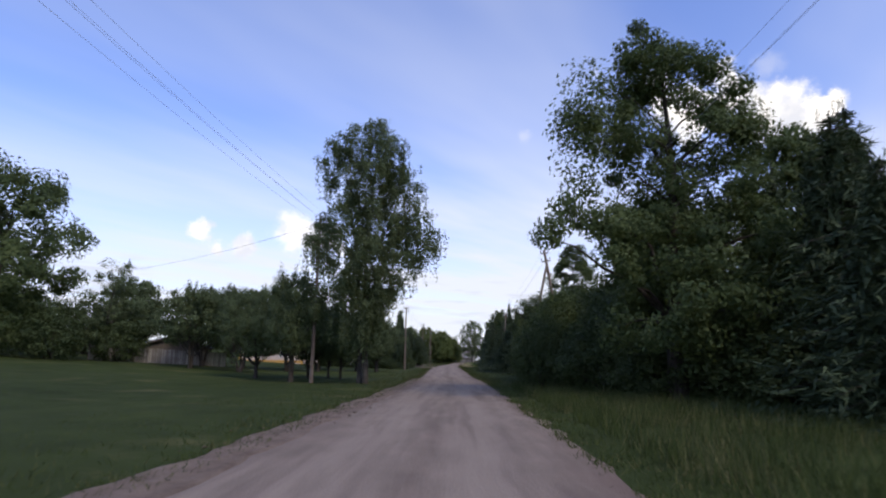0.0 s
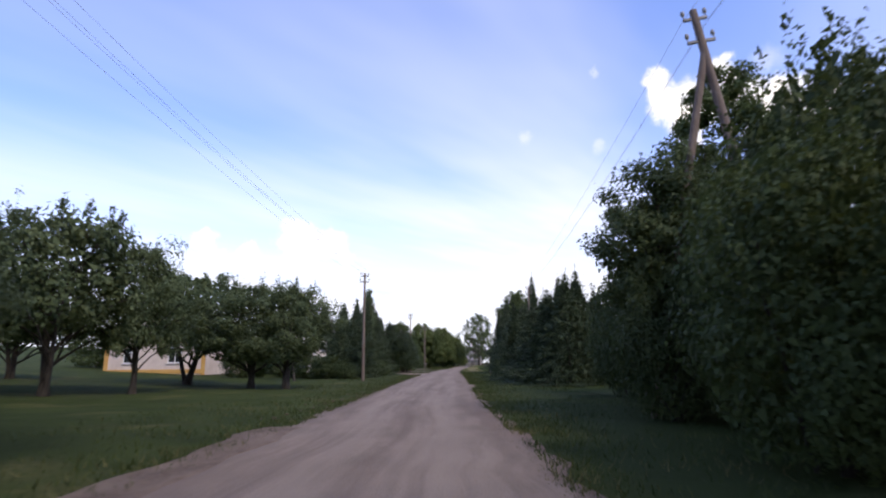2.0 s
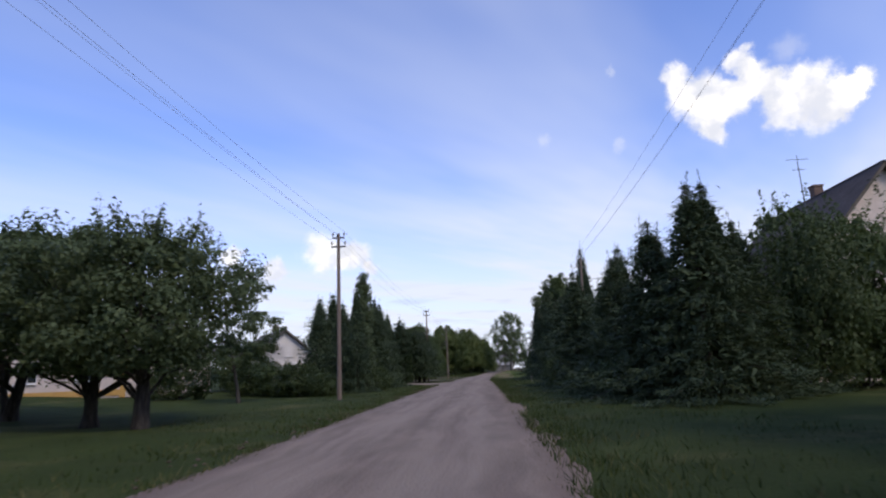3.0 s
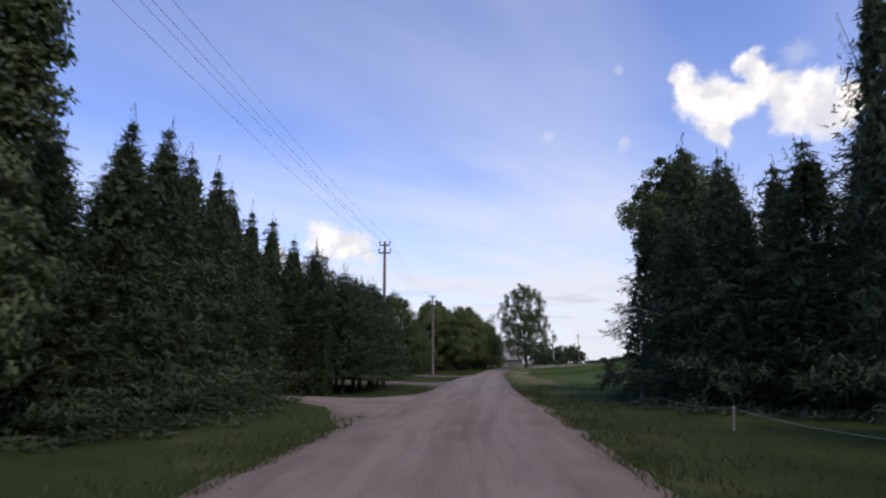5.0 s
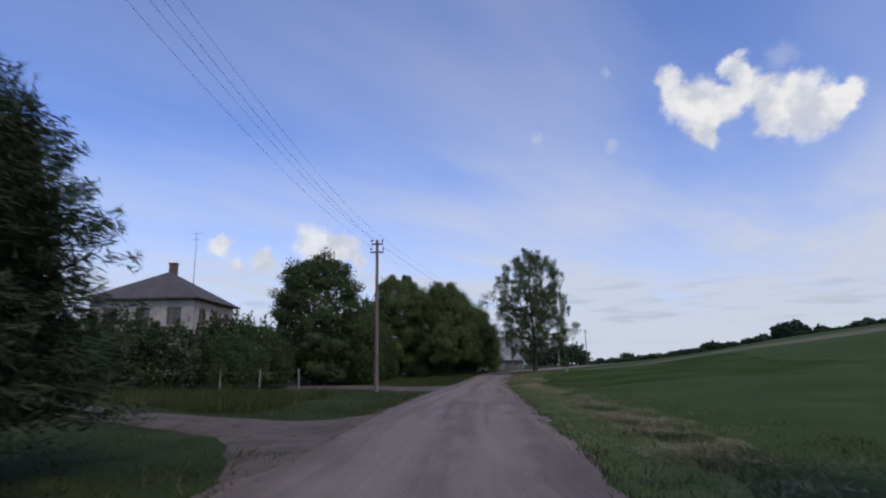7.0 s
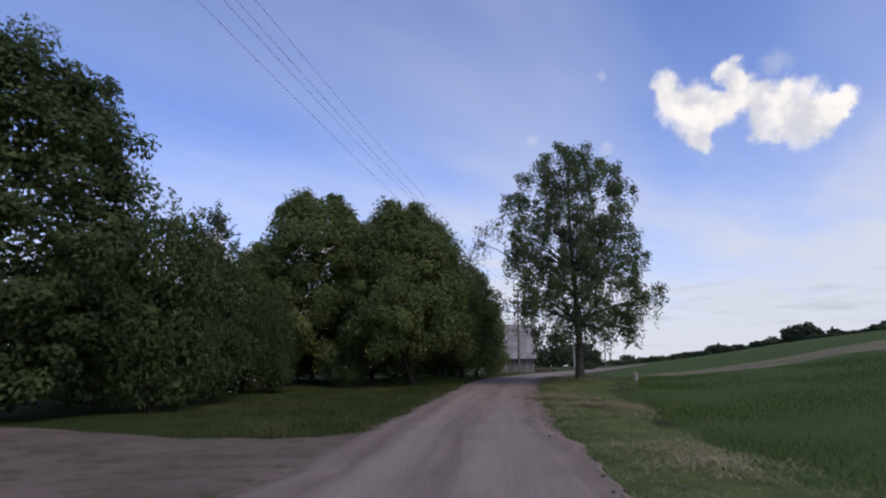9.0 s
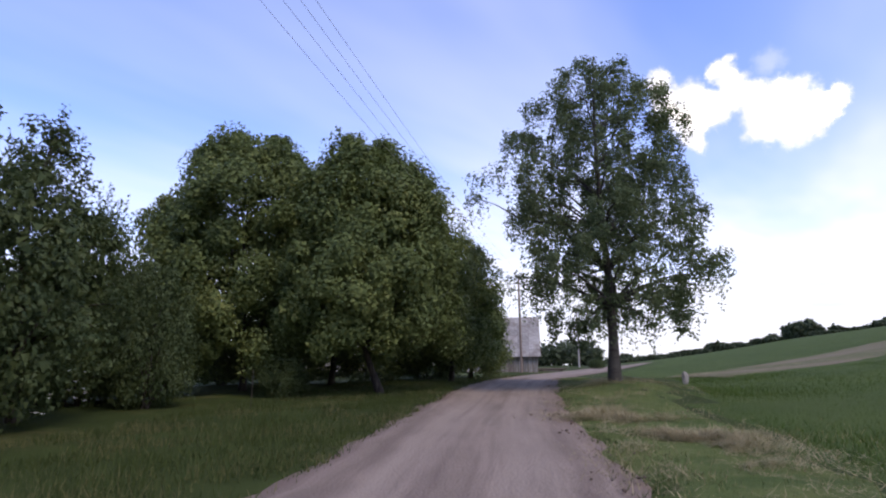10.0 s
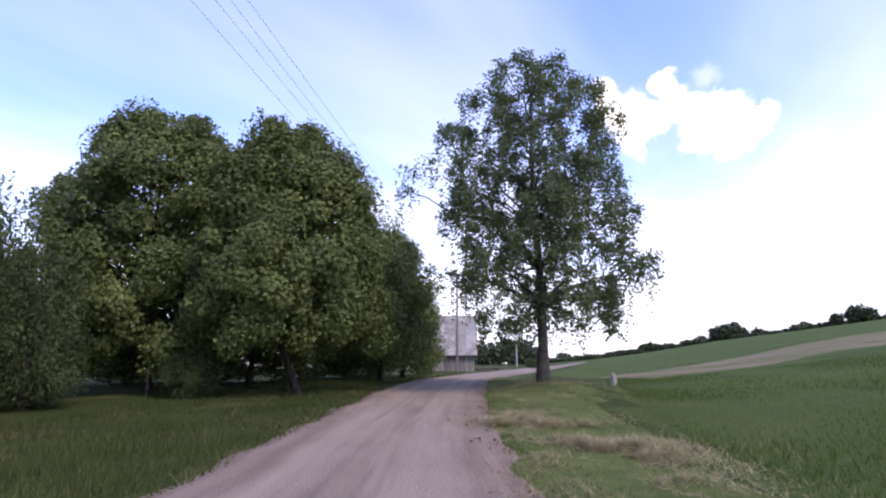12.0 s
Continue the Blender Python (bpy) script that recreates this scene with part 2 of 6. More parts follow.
def gravel_build(n):
    uv = n.node("UVMap").outputs[0]
    sep = n.node("SeparateXYZ")
    n.nt.links.new(uv, sep.inputs[0])
    u = sep.outputs[0]
    w = n.world()
    wob = n.ramp(n.noise(n.stretch(w, (0.5, 0.12, 1)), 1.0, 3), 0.3, 0.7, -0.06, 0.06)
    a = n.calc("ADD", u, wob)
    left = n.calc("ABSOLUTE", n.calc("SUBTRACT", a, 0.33))
    right = n.calc("ABSOLUTE", n.calc("SUBTRACT", a, 0.68))
    track = n.calc("SUBTRACT", 1.0, n.ramp(n.calc("MINIMUM", left, right), 0.05, 0.15))
    edge = n.ramp(n.calc("ABSOLUTE", n.calc("SUBTRACT", a, 0.5)), 0.36, 0.5)
    stone = n.node("TexVoronoi", Scale=26.0)
    n.nt.links.new(w, stone.inputs["Vector"])
    grit = n.noise(w, 55.0, 3, 0.7)
    mid = n.noise(n.stretch(w, (1.6, 0.6, 1)), 1.0, 5)
    c = n.mix(n.ramp(mid, 0.3, 0.7), (0.169, 0.131, 0.1), (0.259, 0.202, 0.156))
    c = n.mix(n.calc("MULTIPLY", track, 0.55), c, (0.306, 0.246, 0.194))
    c = n.mix(n.calc("MULTIPLY", edge, n.ramp(mid, 0.35, 0.6, 0.3, 0.9)), c, (0.16, 0.11, 0.086))
    c = n.mix(n.ramp(grit, 0.45, 0.75, 0.0, 0.45), c, (0.15, 0.116, 0.105))
    c = n.mix(n.ramp(stone.outputs["Distance"], 0.0, 0.25, 0.35, 0.0), c, (0.45, 0.40, 0.35))
    damp = n.noise(n.stretch(w, (1.3, 0.22, 1)), 1.1, 4)
    c = n.mix(n.ramp(damp, 0.6, 0.74, 0.0, 0.4), c, (0.13, 0.095, 0.076))
    sway = n.node("CombineXYZ", X=n.calc("ADD", u, n.ramp(n.noise(n.stretch(w, (0.02, 0.05, 1)), 1.0, 2), 0.3, 0.7, -0.06, 0.06)), Y=sep.outputs[1])
    worn = n.noise(n.stretch(sway.outputs[0], (11, 0.09, 1)), 1.0, 4, 0.6)
    c = n.mix(n.ramp(worn, 0.5, 0.68, 0.0, 0.6), c, (0.138, 0.1, 0.08))
    c = n.mix(n.ramp(worn, 0.46, 0.34, 0.0, 0.35), c, (0.326, 0.264, 0.208))
    h = n.calc("ADD", n.calc("MULTIPLY", grit, 0.6), n.calc("SUBTRACT", 0.4, stone.outputs["Distance"]))
    n.out(n.surface(c, 0.92, n.bump(h, 0.7, 0.02), spec=0.2))


def stubble_build(n):
    w = n.world()
    fine = n.noise(n.stretch(w, (11, 11, 11)), 1.0, 4, 0.7)
    mid = n.noise(n.stretch(w, (0.03, 0.32, 1)), 1.0, 4)
    c = n.mix(n.ramp(mid, 0.4, 0.62), (0.19, 0.155, 0.10), (0.12, 0.125, 0.055))
    c = n.mix(n.ramp(fine, 0.45, 0.75, 0.0, 0.5), c, (0.19, 0.16, 0.10))
    n.out(n.surface(c, 0.95, n.bump(fine, 0.9, 0.08), spec=0.1))


# driveway surface: darker and browner than the road gravel, with green patches
def track_build(n):
    w = n.world()
    mid = n.noise(n.stretch(w, (0.8, 0.8, 1)), 1.0, 5)
    grit = n.noise(w, 40.0, 3, 0.7)
    c = n.mix(n.ramp(mid, 0.3, 0.7), (0.11, 0.082, 0.064), (0.19, 0.146, 0.115))
    c = n.mix(n.ramp(grit, 0.45, 0.75, 0.0, 0.5), c, (0.09, 0.075, 0.062))
    c = n.mix(n.calc("MULTIPLY", n.ramp(n.noise(w, 2.2, 5, 0.7), 0.5, 0.66), 0.7), c, (0.05, 0.062, 0.022))
    n.out(n.surface(c, 0.95, n.bump(grit, 0.8, 0.02), spec=0.15))


TRACK = mat("dark_brown_track", track_build)
def cut_verge_build(n):
    w = n.world()
    mid = n.noise(w, 0.9, 5, 0.65)
    fine = n.noise(w, 16.0, 4, 0.7)
    c = n.mix(n.ramp(mid, 0.35, 0.65), (0.058, 0.09, 0.023), (0.125, 0.148, 0.046))
    c = n.mix(n.ramp(n.noise(w, 1.7, 5, 0.7), 0.57, 0.72, 0.0, 0.65), c, (0.27, 0.215, 0.13))
    c = n.mix(n.ramp(fine, 0.45, 0.75, 0.0, 0.55), c, (0.075, 0.085, 0.03))
    n.out(n.surface(c, 0.95, n.bump(n.calc("ADD", fine, mid), 0.9, 0.06), spec=0.1))


CUT_VERGE = mat("cut_verge_grass", cut_verge_build)
STUBBLE = mat("mown_stubble", stubble_build)
GRAVEL = mat("packed_gravel", gravel_build)


def blade_material(name, a, b, dry, dry_share):
    def build(n):
        r = n.island()
        patch = n.noise(n.world(), 0.5, 3)
        c = n.mix(r, a, b)
        c = n.mix(n.ramp(n.calc("ADD", n.calc("MULTIPLY", r, 0.5), patch), 1.0 - dry_share, 1.05), c, dry)
        s = n.surface(c, 0.7, spec=0.15)
        t = n.node("BsdfTranslucent", Color=c)
        m = n.node("MixShader", Fac=0.3)
        n.nt.links.new(s, m.inputs[1])
        n.nt.links.new(t.outputs[0], m.inputs[2])
        n.out(m.outputs[0])
    return mat(name, build)


BLADE = blade_material("grass_blade", (0.031, 0.049, 0.013), (0.075, 0.098, 0.027), (0.15, 0.14, 0.062), 0.17)
DRY_BLADE = blade_material("cut_verge_blade", (0.06, 0.09, 0.024), (0.13, 0.168, 0.05), (0.30, 0.255, 0.14), 0.28)
HAY = blade_material("dry_hay", (0.28, 0.24, 0.13), (0.52, 0.44, 0.265), (0.15, 0.14, 0.06), 0.3)


def plain(name, a, b, scale=3.0, rough=0.8, bump=0.3, dist=0.01, metal=0.0, stretch=(1, 1, 1)):
    def build(n):
        v = n.stretch(n.objco(), stretch)
        big = n.noise(v, scale, 5)
        fine = n.noise(v, scale * 9, 4, 0.7)
        f = n.calc("ADD", n.ramp(big, 0.3, 0.7, 0.0, 0.7), n.ramp(fine, 0.35, 0.7, -0.1, 0.3))
        n.out(n.surface(n.mix(f, a, b), rough, n.bump(n.calc("ADD", big, fine), bump, dist), metal))
    return mat(name, build)


def per_piece(name, a, b, stain, stretch=(8, 8, 0.7), rough=0.85):
    """For planks, slates and bricks: each piece has its own tone."""
    def build(n):
        r = n.node("ObjectInfo").outputs["Random"]
        g = n.noise(n.stretch(n.objco(), stretch), 2.0, 5)
        low = n.noise(n.world(), 0.9, 4)
        c = n.mix(n.calc("ADD", n.calc("MULTIPLY", r, 0.65), n.ramp(g, 0.3, 0.7, -0.1, 0.4)), a, b)
        c = n.mix(n.ramp(low, 0.5, 0.68, 0.0, 0.7), c, stain)
        n.out(n.surface(c, rough, n.bump(g, 0.5, 0.01)))
    return mat(name, build)


POLE_WOOD = plain("weathered_pole_wood", (0.12, 0.09, 0.072), (0.23, 0.18, 0.147), 2.5, 0.85, 0.5, stretch=(7, 7, 0.6))
POLE_CONCRETE = plain("pole_concrete", (0.26, 0.245, 0.23), (0.40, 0.38, 0.355), 3.0, 0.85, 0.3, stretch=(3, 3, 1))
STEEL = plain("galvanised_steel", (0.10, 0.10, 0.105), (0.2, 0.2, 0.2), 6, 0.55, 0.2, metal=0.6)
INSULATOR = plain("insulator_glaze", (0.20, 0.2, 0.19), (0.30, 0.29, 0.28), 4, 0.3, 0.05)
WIRE = plain("aluminium_wire", (0.26, 0.26, 0.27), (0.36, 0.36, 0.37), 5, 0.6, 0.1)
PLASTER = plain("cream_plaster", (0.55, 0.45, 0.37), (0.70, 0.60, 0.52), 1.2, 0.9, 0.25)
PLASTER_WHITE = plain("white_plaster", (0.58, 0.54, 0.5), (0.74, 0.7, 0.66), 1.2, 0.9, 0.25)
TRIM_OCHRE = plain("ochre_trim", (0.50, 0.28, 0.08), (0.62, 0.38, 0.12), 2, 0.7, 0.1)
ROOF_GREY = plain("fibre_cement_roof", (0.10, 0.095, 0.095), (0.2, 0.19, 0.185), 1.0, 0.9, 0.4, 0.03)
ROOF_DARK = plain("dark_roof", (0.05, 0.042, 0.04), (0.1, 0.085, 0.08), 1.0, 0.85, 0.4, 0.03)
ROOF_BROWN = plain("brown_grey_roof", (0.075, 0.066, 0.06), (0.13, 0.115, 0.105), 1.0, 0.9, 0.4, 0.03)
DARK_BRICK = plain("sooty_brick", (0.10, 0.065, 0.05), (0.2, 0.13, 0.10), 4, 0.9, 0.4)
PLASTER_WORN = plain("worn_pale_plaster", (0.26, 0.235, 0.205), (0.5, 0.46, 0.41), 1.4, 0.9, 0.3)
ROOF_BLUE = plain("blue_sheet_roof", (0.16, 0.2, 0.32), (0.26, 0.31, 0.45), 1.0, 0.5, 0.2, 0.02)
FRAME_BROWN = plain("brown_window_frame", (0.12, 0.07, 0.05), (0.2, 0.12, 0.08), 3, 0.6, 0.1)
FRAME_WHITE = plain("white_window_frame", (0.6, 0.6, 0.58), (0.75, 0.75, 0.73), 3, 0.5, 0.1)
BRICK_WALL = plain("mortar", (0.3, 0.26, 0.22), (0.42, 0.37, 0.32), 3, 0.9, 0.4)
BRICK = per_piece("pale_brick", (0.40, 0.33, 0.26), (0.55, 0.48, 0.40), (0.42, 0.22, 0.12), (3, 3, 3))
PLANK = per_piece("grey_plank", (0.12, 0.112, 0.10), (0.40, 0.375, 0.34), (0.13, 0.105, 0.085))
SHEET = per_piece("weathered_roof_sheet", (0.15, 0.14, 0.13), (0.40, 0.385, 0.36), (0.13, 0.105, 0.088), (2, 2, 2))
SHED_WOOD = plain("dark_shed_boards", (0.09, 0.075, 0.06), (0.17, 0.145, 0.12), 2, 0.9, 0.4, stretch=(6, 6, 0.6))
FENCE_WOOD = plain("fence_wood", (0.22, 0.19, 0.16), (0.36, 0.32, 0.28), 3, 0.9, 0.4, stretch=(6, 6, 0.8))
ROPE = plain("pale_fence_tape", (0.2, 0.2, 0.18), (0.3, 0.3, 0.28), 6, 0.7, 0.1)
STONE = plain("pale_stone", (0.19, 0.18, 0.165), (0.32, 0.305, 0.285), 3, 0.85, 0.6, 0.04)
PETAL = plain("white_petal", (0.55, 0.55, 0.52), (0.75, 0.75, 0.72), 9, 0.7, 0.1)
CLOD = plain("dark_earth", (0.09, 0.068, 0.052), (0.17, 0.132, 0.10), 4, 0.95, 0.7, 0.04)


EARTH_EDGE = plain("worn_earth", (0.10, 0.07, 0.05), (0.22, 0.165, 0.125), 1.6, 0.95, 0.8, 0.04)


def glass_build(n):
    n.out(n.surface((0.02, 0.025, 0.03), 0.08, None, spec=0.9))


GLASS = mat("dark_window_glass", glass_build)


# ---- helpers for shapes ----
RNG = np.random.default_rng(11)


def mesh_from(name, verts, faces, material, smooth=False):
    """A mesh from numpy vertices and equal-sided faces."""
    verts = np.asarray(verts, np.float32)
    faces = np.asarray(faces, np.int32)
    me = bpy.data.meshes.new(name)
    k = faces.shape[1]
    me.vertices.add(len(verts))
    me.vertices.foreach_set("co", verts.ravel())
    me.loops.add(faces.size)
    me.loops.foreach_set("vertex_index", faces.ravel())
    me.polygons.add(len(faces))
    me.polygons.foreach_set("loop_start", np.arange(0, faces.size, k, dtype=np.int32))
    me.polygons.foreach_set("loop_total", np.full(len(faces), k, np.int32))
    if smooth:
        me.polygons.foreach_set("use_smooth", np.ones(len(faces), bool))
    me.update(calc_edges=True)
    me.materials.append(material)
    return me


def child(name, me, parent, label="", m=None):
    ob = new(name, me)
    ob.parent = parent
    if m is not None:
        ob.matrix_basis = m
    if label:
        tagged(ob, label)
    return ob


def part(name, bm, material, parent, label="", m=None, smooth=False):
    me = bpy.data.meshes.new(name)
    bm.to_mesh(me)
    bm.free()
    me.materials.append(material)
    if smooth:
        me.polygons.foreach_set("use_smooth", np.ones(len(me.polygons), bool))
    return child(name, me, parent, label, m)


def thing(name, m, label, category, group="", kind=""):
    ob = new(name)
    ob.empty_display_size = 0.3
    ob.matrix_basis = m
    return tagged(ob, label, category, group, kind)


def box(bm, size, at=(0, 0, 0), turn=None, bevel=0.0):
    r = bmesh.ops.create_cube(bm, size=1.0)
    m = Matrix.Translation(at) @ (turn.to_4x4() if turn else Matrix.Identity(4)) @ Matrix.Diagonal((*size, 1))
    bmesh.ops.transform(bm, matrix=m, verts=r["verts"])
    if bevel:
        edges = list({e for v in r["verts"] for e in v.link_edges})
        bmesh.ops.bevel(bm, geom=edges, offset=bevel, segments=1, affect="EDGES")
    return bm


def tube_rows(points, radii, sides, phase=0.0):
    """Vertices and quads of a tapering tube along points."""
    p = np.asarray(points, float)
    d = np.gradient(p, axis=0)
    d /= np.linalg.norm(d, axis=1)[:, None] + 1e-9
    ref = np.where(np.abs(d[:, 2:3]) > 0.9, np.array([[1.0, 0, 0]]), np.array([[0, 0, 1.0]]))
    a = np.cross(d, ref)
    a /= np.linalg.norm(a, axis=1)[:, None] + 1e-9
    b = np.cross(d, a)
    ang = np.linspace(0, 2 * np.pi, sides, endpoint=False) + phase
    r = np.asarray(radii, float)[:, None, None]
    v = p[:, None, :] + r * (np.cos(ang)[None, :, None] * a[:, None, :] + np.sin(ang)[None, :, None] * b[:, None, :])
    n = len(p)
    i, j = np.meshgrid(np.arange(n - 1), np.arange(sides), indexing="ij")
    k = (j + 1) % sides
    f = np.stack([i * sides + j, i * sides + k, (i + 1) * sides + k, (i + 1) * sides + j], -1).reshape(-1, 4)
    return v.reshape(-1, 3), f


def join_tubes(rows):
    vs, fs, n = [], [], 0
    for v, f in rows:
        vs.append(v)
        fs.append(f + n)
        n += len(v)
    return np.concatenate(vs), np.concatenate(fs)


def smooth01(v):
    v = np.clip(v, 0.0, 1.0)
    return v * v * (3 - 2 * v)


# ---- the lie of the land ----
def land(x, y):
    """Ground height: level by the road, a gentle rise along it, banks to the gardens and the field."""
    x, y = np.asarray(x, float), np.asarray(y, float)
    z = 0.55 * smooth01((y - 150) / 25) + 0.35 * smooth01((y - 175) / 60)
    z = z + np.minimum(0.052 * (np.sqrt(np.maximum(0, -x - 11) ** 2 + 9) - 3), 11) * (x < -11)
    s = np.hypot(x, y - 126)
    az = np.degrees(np.arctan2(x, y - 126))
    grade = 0.00225 * np.maximum(0, np.clip(az, 0, 48) - 12.5) * (1 - smooth01((az - 60) / 45))
    z = z + grade * np.clip(np.minimum(s - 14, 2.2 * (x - 7)), 0, 430)
    # low grassy hump under the birch by the bend
    z = z + 0.3 * np.exp(-((x - 6.2) / 1.9) ** 2 - ((y - 165.5) / 4.5) ** 2)
    return z


def land1(x, y):
    return float(land(x, y))


ROAD_Y = [-40, 0, 10, 28, 37, 50, 75, 97, 112, 130, 147, 156, 163, 172, 183, 197, 226, 262, 330]
ROAD_X = [-0.7, -0.6, -0.55, -0.15, 0.05, -0.3, -0.55, -0.75, -0.65, -0.45, 0.15, 0.9, 1.7, 3.1, 5.9, 11.2, 22.0, 35.0, 60.0]
ROAD_W = [2.9, 2.9, 2.9, 2.55, 2.5, 2.35, 2.6, 2.55, 2.3, 2.5, 2.15, 2.0, 1.95, 1.9, 1.9, 1.9, 1.9, 1.9, 1.9]


def smooth_line(ys, vals, y):
    k = np.linspace(-6, 6, 13)
    return np.mean([np.interp(y + d, ys, vals) for d in k], axis=0)


def road_mid(y):
    return smooth_line(ROAD_Y, ROAD_X, y)


def road_half(y):
    return smooth_line(ROAD_Y, ROAD_W, y)


def make_ground():
    xs = np.concatenate([-np.geomspace(900, 30, 26), np.arange(-28, 30, 1.0), np.geomspace(31, 1400, 34)])
    ys = np.concatenate([np.linspace(-300, -12, 16), np.arange(-10, 240, 1.0), np.geomspace(242, 2200, 40)])
    X, Y = np.meshgrid(xs, ys)
    Z = land(X, Y)
    bumps = np.array([noise.noise((a * 0.21, b * 0.21, 0)) for a, b in zip(X.ravel(), Y.ravel())]).reshape(X.shape)
    off = np.abs(X - road_mid(np.clip(Y, -40, 330)))
    Z = Z + 0.09 * bumps * smooth01((off - 2.5) / 4) - 0.06 * (off < 4.2)
    nx = len(xs)
    i, j = np.meshgrid(np.arange(len(ys) - 1), np.arange(nx - 1), indexing="ij")
    f = np.stack([i * nx + j, i * nx + j + 1, (i + 1) * nx + j + 1, (i + 1) * nx + j], -1).reshape(-1, 4)
    me = mesh_from("ground", np.stack([X, Y, Z], -1).reshape(-1, 3), f, GROUND, True)
    me.materials.append(FIELD)
    cx = X.ravel()[f].mean(1)
    cy = Y.ravel()[f].mean(1)
    in_field = (cx > np.interp(cy, [108, 150, 158, 170, 400], [3.4, 4.4, 6.0, 9.5, 24])) & (cy > 108) & (cx > road_mid(np.clip(cy, -40, 330)) + 3.4)
    me.polygons.foreach_set("material_index", in_field.astype(np.int32))
    return tagged(new("ground", me), "mown green grass verge, lawns and crop field", "ground", kind="structure")


def strip(name, mid, half, lift, label, category, material, ragged=0.22):
    """A gravel strip along a line of (x, y) points, with uneven edges."""
    mid = np.asarray(mid, float)
    d = np.gradient(mid, axis=0)
    d /= np.linalg.norm(d, axis=1)[:, None]
    side = np.stack([d[:, 1], -d[:, 0]], 1)
    across = np.linspace(-1, 1, 15)
    n = len(mid)
    wl = np.array([half[i] + ragged * (noise.noise((0.9 * i * 0.5, 3.1, lift * 9)) + 0.5 * noise.noise((2.7 * i * 0.5, 8.7, 1))) for i in range(n)])
    wr = np.array([half[i] + ragged * (noise.noise((0.9 * i * 0.5, 13.1, lift * 9)) + 0.5 * noise.noise((2.7 * i * 0.5, 18.7, 1))) for i in range(n)])
    w = np.where(across[None, :] < 0, wl[:, None], wr[:, None])
    P = mid[:, None, :] + side[:, None, :] * (across[None, :] * w)[..., None]
    z = land(P[..., 0], P[..., 1]) + lift - 0.085 * np.abs(across[None, :]) ** 7
    rut = np.exp(-((np.abs(across) - 0.36) / 0.11) ** 2)
    z = z - 0.018 * rut[None, :]
    V = np.concatenate([P, z[..., None]], -1).reshape(-1, 3)
    k = len(across)
    i, j = np.meshgrid(np.arange(n - 1), np.arange(k - 1), indexing="ij")
    f = np.stack([i * k + j, i * k + j + 1, (i + 1) * k + j + 1, (i + 1) * k + j], -1).reshape(-1, 4)
    me = mesh_from(name, V, f, material, True)
    uv = me.uv_layers.new(name="UVMap")
    u = np.tile((across + 1) / 2, n)
    v = np.repeat(np.arange(n) * 0.5, k)
    uv.data.foreach_set("uv", np.stack([u[f.ravel()], v[f.ravel()]], 1).astype(np.float32).ravel())
    return tagged(new(name, me), label, category, kind="structure")


make_ground()
ry = np.arange(-12, 300, 0.5)
strip("road", np.stack([road_mid(ry), ry], 1), road_half(ry), 0.03, "pale packed gravel village road with wheel tracks", "road", GRAVEL)


def drive(near, far, lift, material, label):
    """A gravel mouth and lane between two curving edges that start inside the road."""
    t = np.linspace(0, 1, 60)

    def curve(points):
        pts = np.asarray(points, float)
        s = np.linspace(0, 1, len(pts))
        out = [np.mean([np.interp(np.clip(t + d, 0, 1), s, pts[:, k]) for d in np.linspace(-0.05, 0.05, 7)], axis=0) for k in (0, 1)]
        return np.stack(out, 1) + np.stack([np.zeros(60), 0.09 * np.sin(t * 61 + pts[0, 1])], 1)

    a, b = curve(near), curve(far)
    u = np.linspace(0, 1, 15)
    P = a[:, None, :] * (1 - u[None, :, None]) + b[:, None, :] * u[None, :, None]
    z = land(P[..., 0], P[..., 1]) + lift + (0.09 - 0.2 * np.abs(2 * u[None, :] - 1) ** 7) * smooth01((-P[..., 0] - 4) / 3) - 0.1 * np.abs(2 * u[None, :] - 1) ** 8
    z = z - 0.09 * smooth01((road_half(P[..., 1]) - np.abs(P[..., 0] - road_mid(P[..., 1])) - 0.25) / 0.5)
    i, j = np.meshgrid(np.arange(59), np.arange(14), indexing="ij")
    f = np.stack([i * 15 + j, (i + 1) * 15 + j, (i + 1) * 15 + j + 1, i * 15 + j + 1], -1).reshape(-1, 4)
    me = mesh_from("driveway", np.concatenate([P, z[..., None]], -1).reshape(-1, 3), f, material, True)
    uv = me.uv_layers.new(name="UVMap")
    q = np.stack([np.tile(u, 60), np.repeat(np.arange(60) * 0.5, 15)], 1)
    uv.data.foreach_set("uv", q[f.ravel()].astype(np.float32).ravel())
    tagged(new("driveway", me), label, "driveway", kind="structure")


drive([(-1.0, 92), (-3.3, 95.0), (-4.0, 97.2), (-4.4, 98.9), (-5.1, 100.4), (-6.5, 102.0), (-9, 103.4), (-13, 104.2), (-18, 104.6)],
      [(-1.0, 112), (-2.9, 110), (-3.5, 107.6), (-4.3, 106.1), (-5.3, 105.4), (-7.2, 105.5), (-9.5, 105.8), (-13, 106.6), (-18, 107)], 0.026, GRAVEL, "pale gravel driveway leaving the village road")
drive([(-0.5, 112), (-2.8, 115.5), (-3.95, 118.6), (-4.9, 120.3), (-6.6, 122.0), (-11, 125.2), (-20, 133), (-27, 140)],
      [(-0.5, 133), (-2.2, 130), (-2.8, 126), (-3.7, 124.2), (-6.3, 124.6), (-11, 127.6), (-20, 135.4), (-27, 142.4)], 0.022, TRACK, "dark brown driveway with grass creeping in")
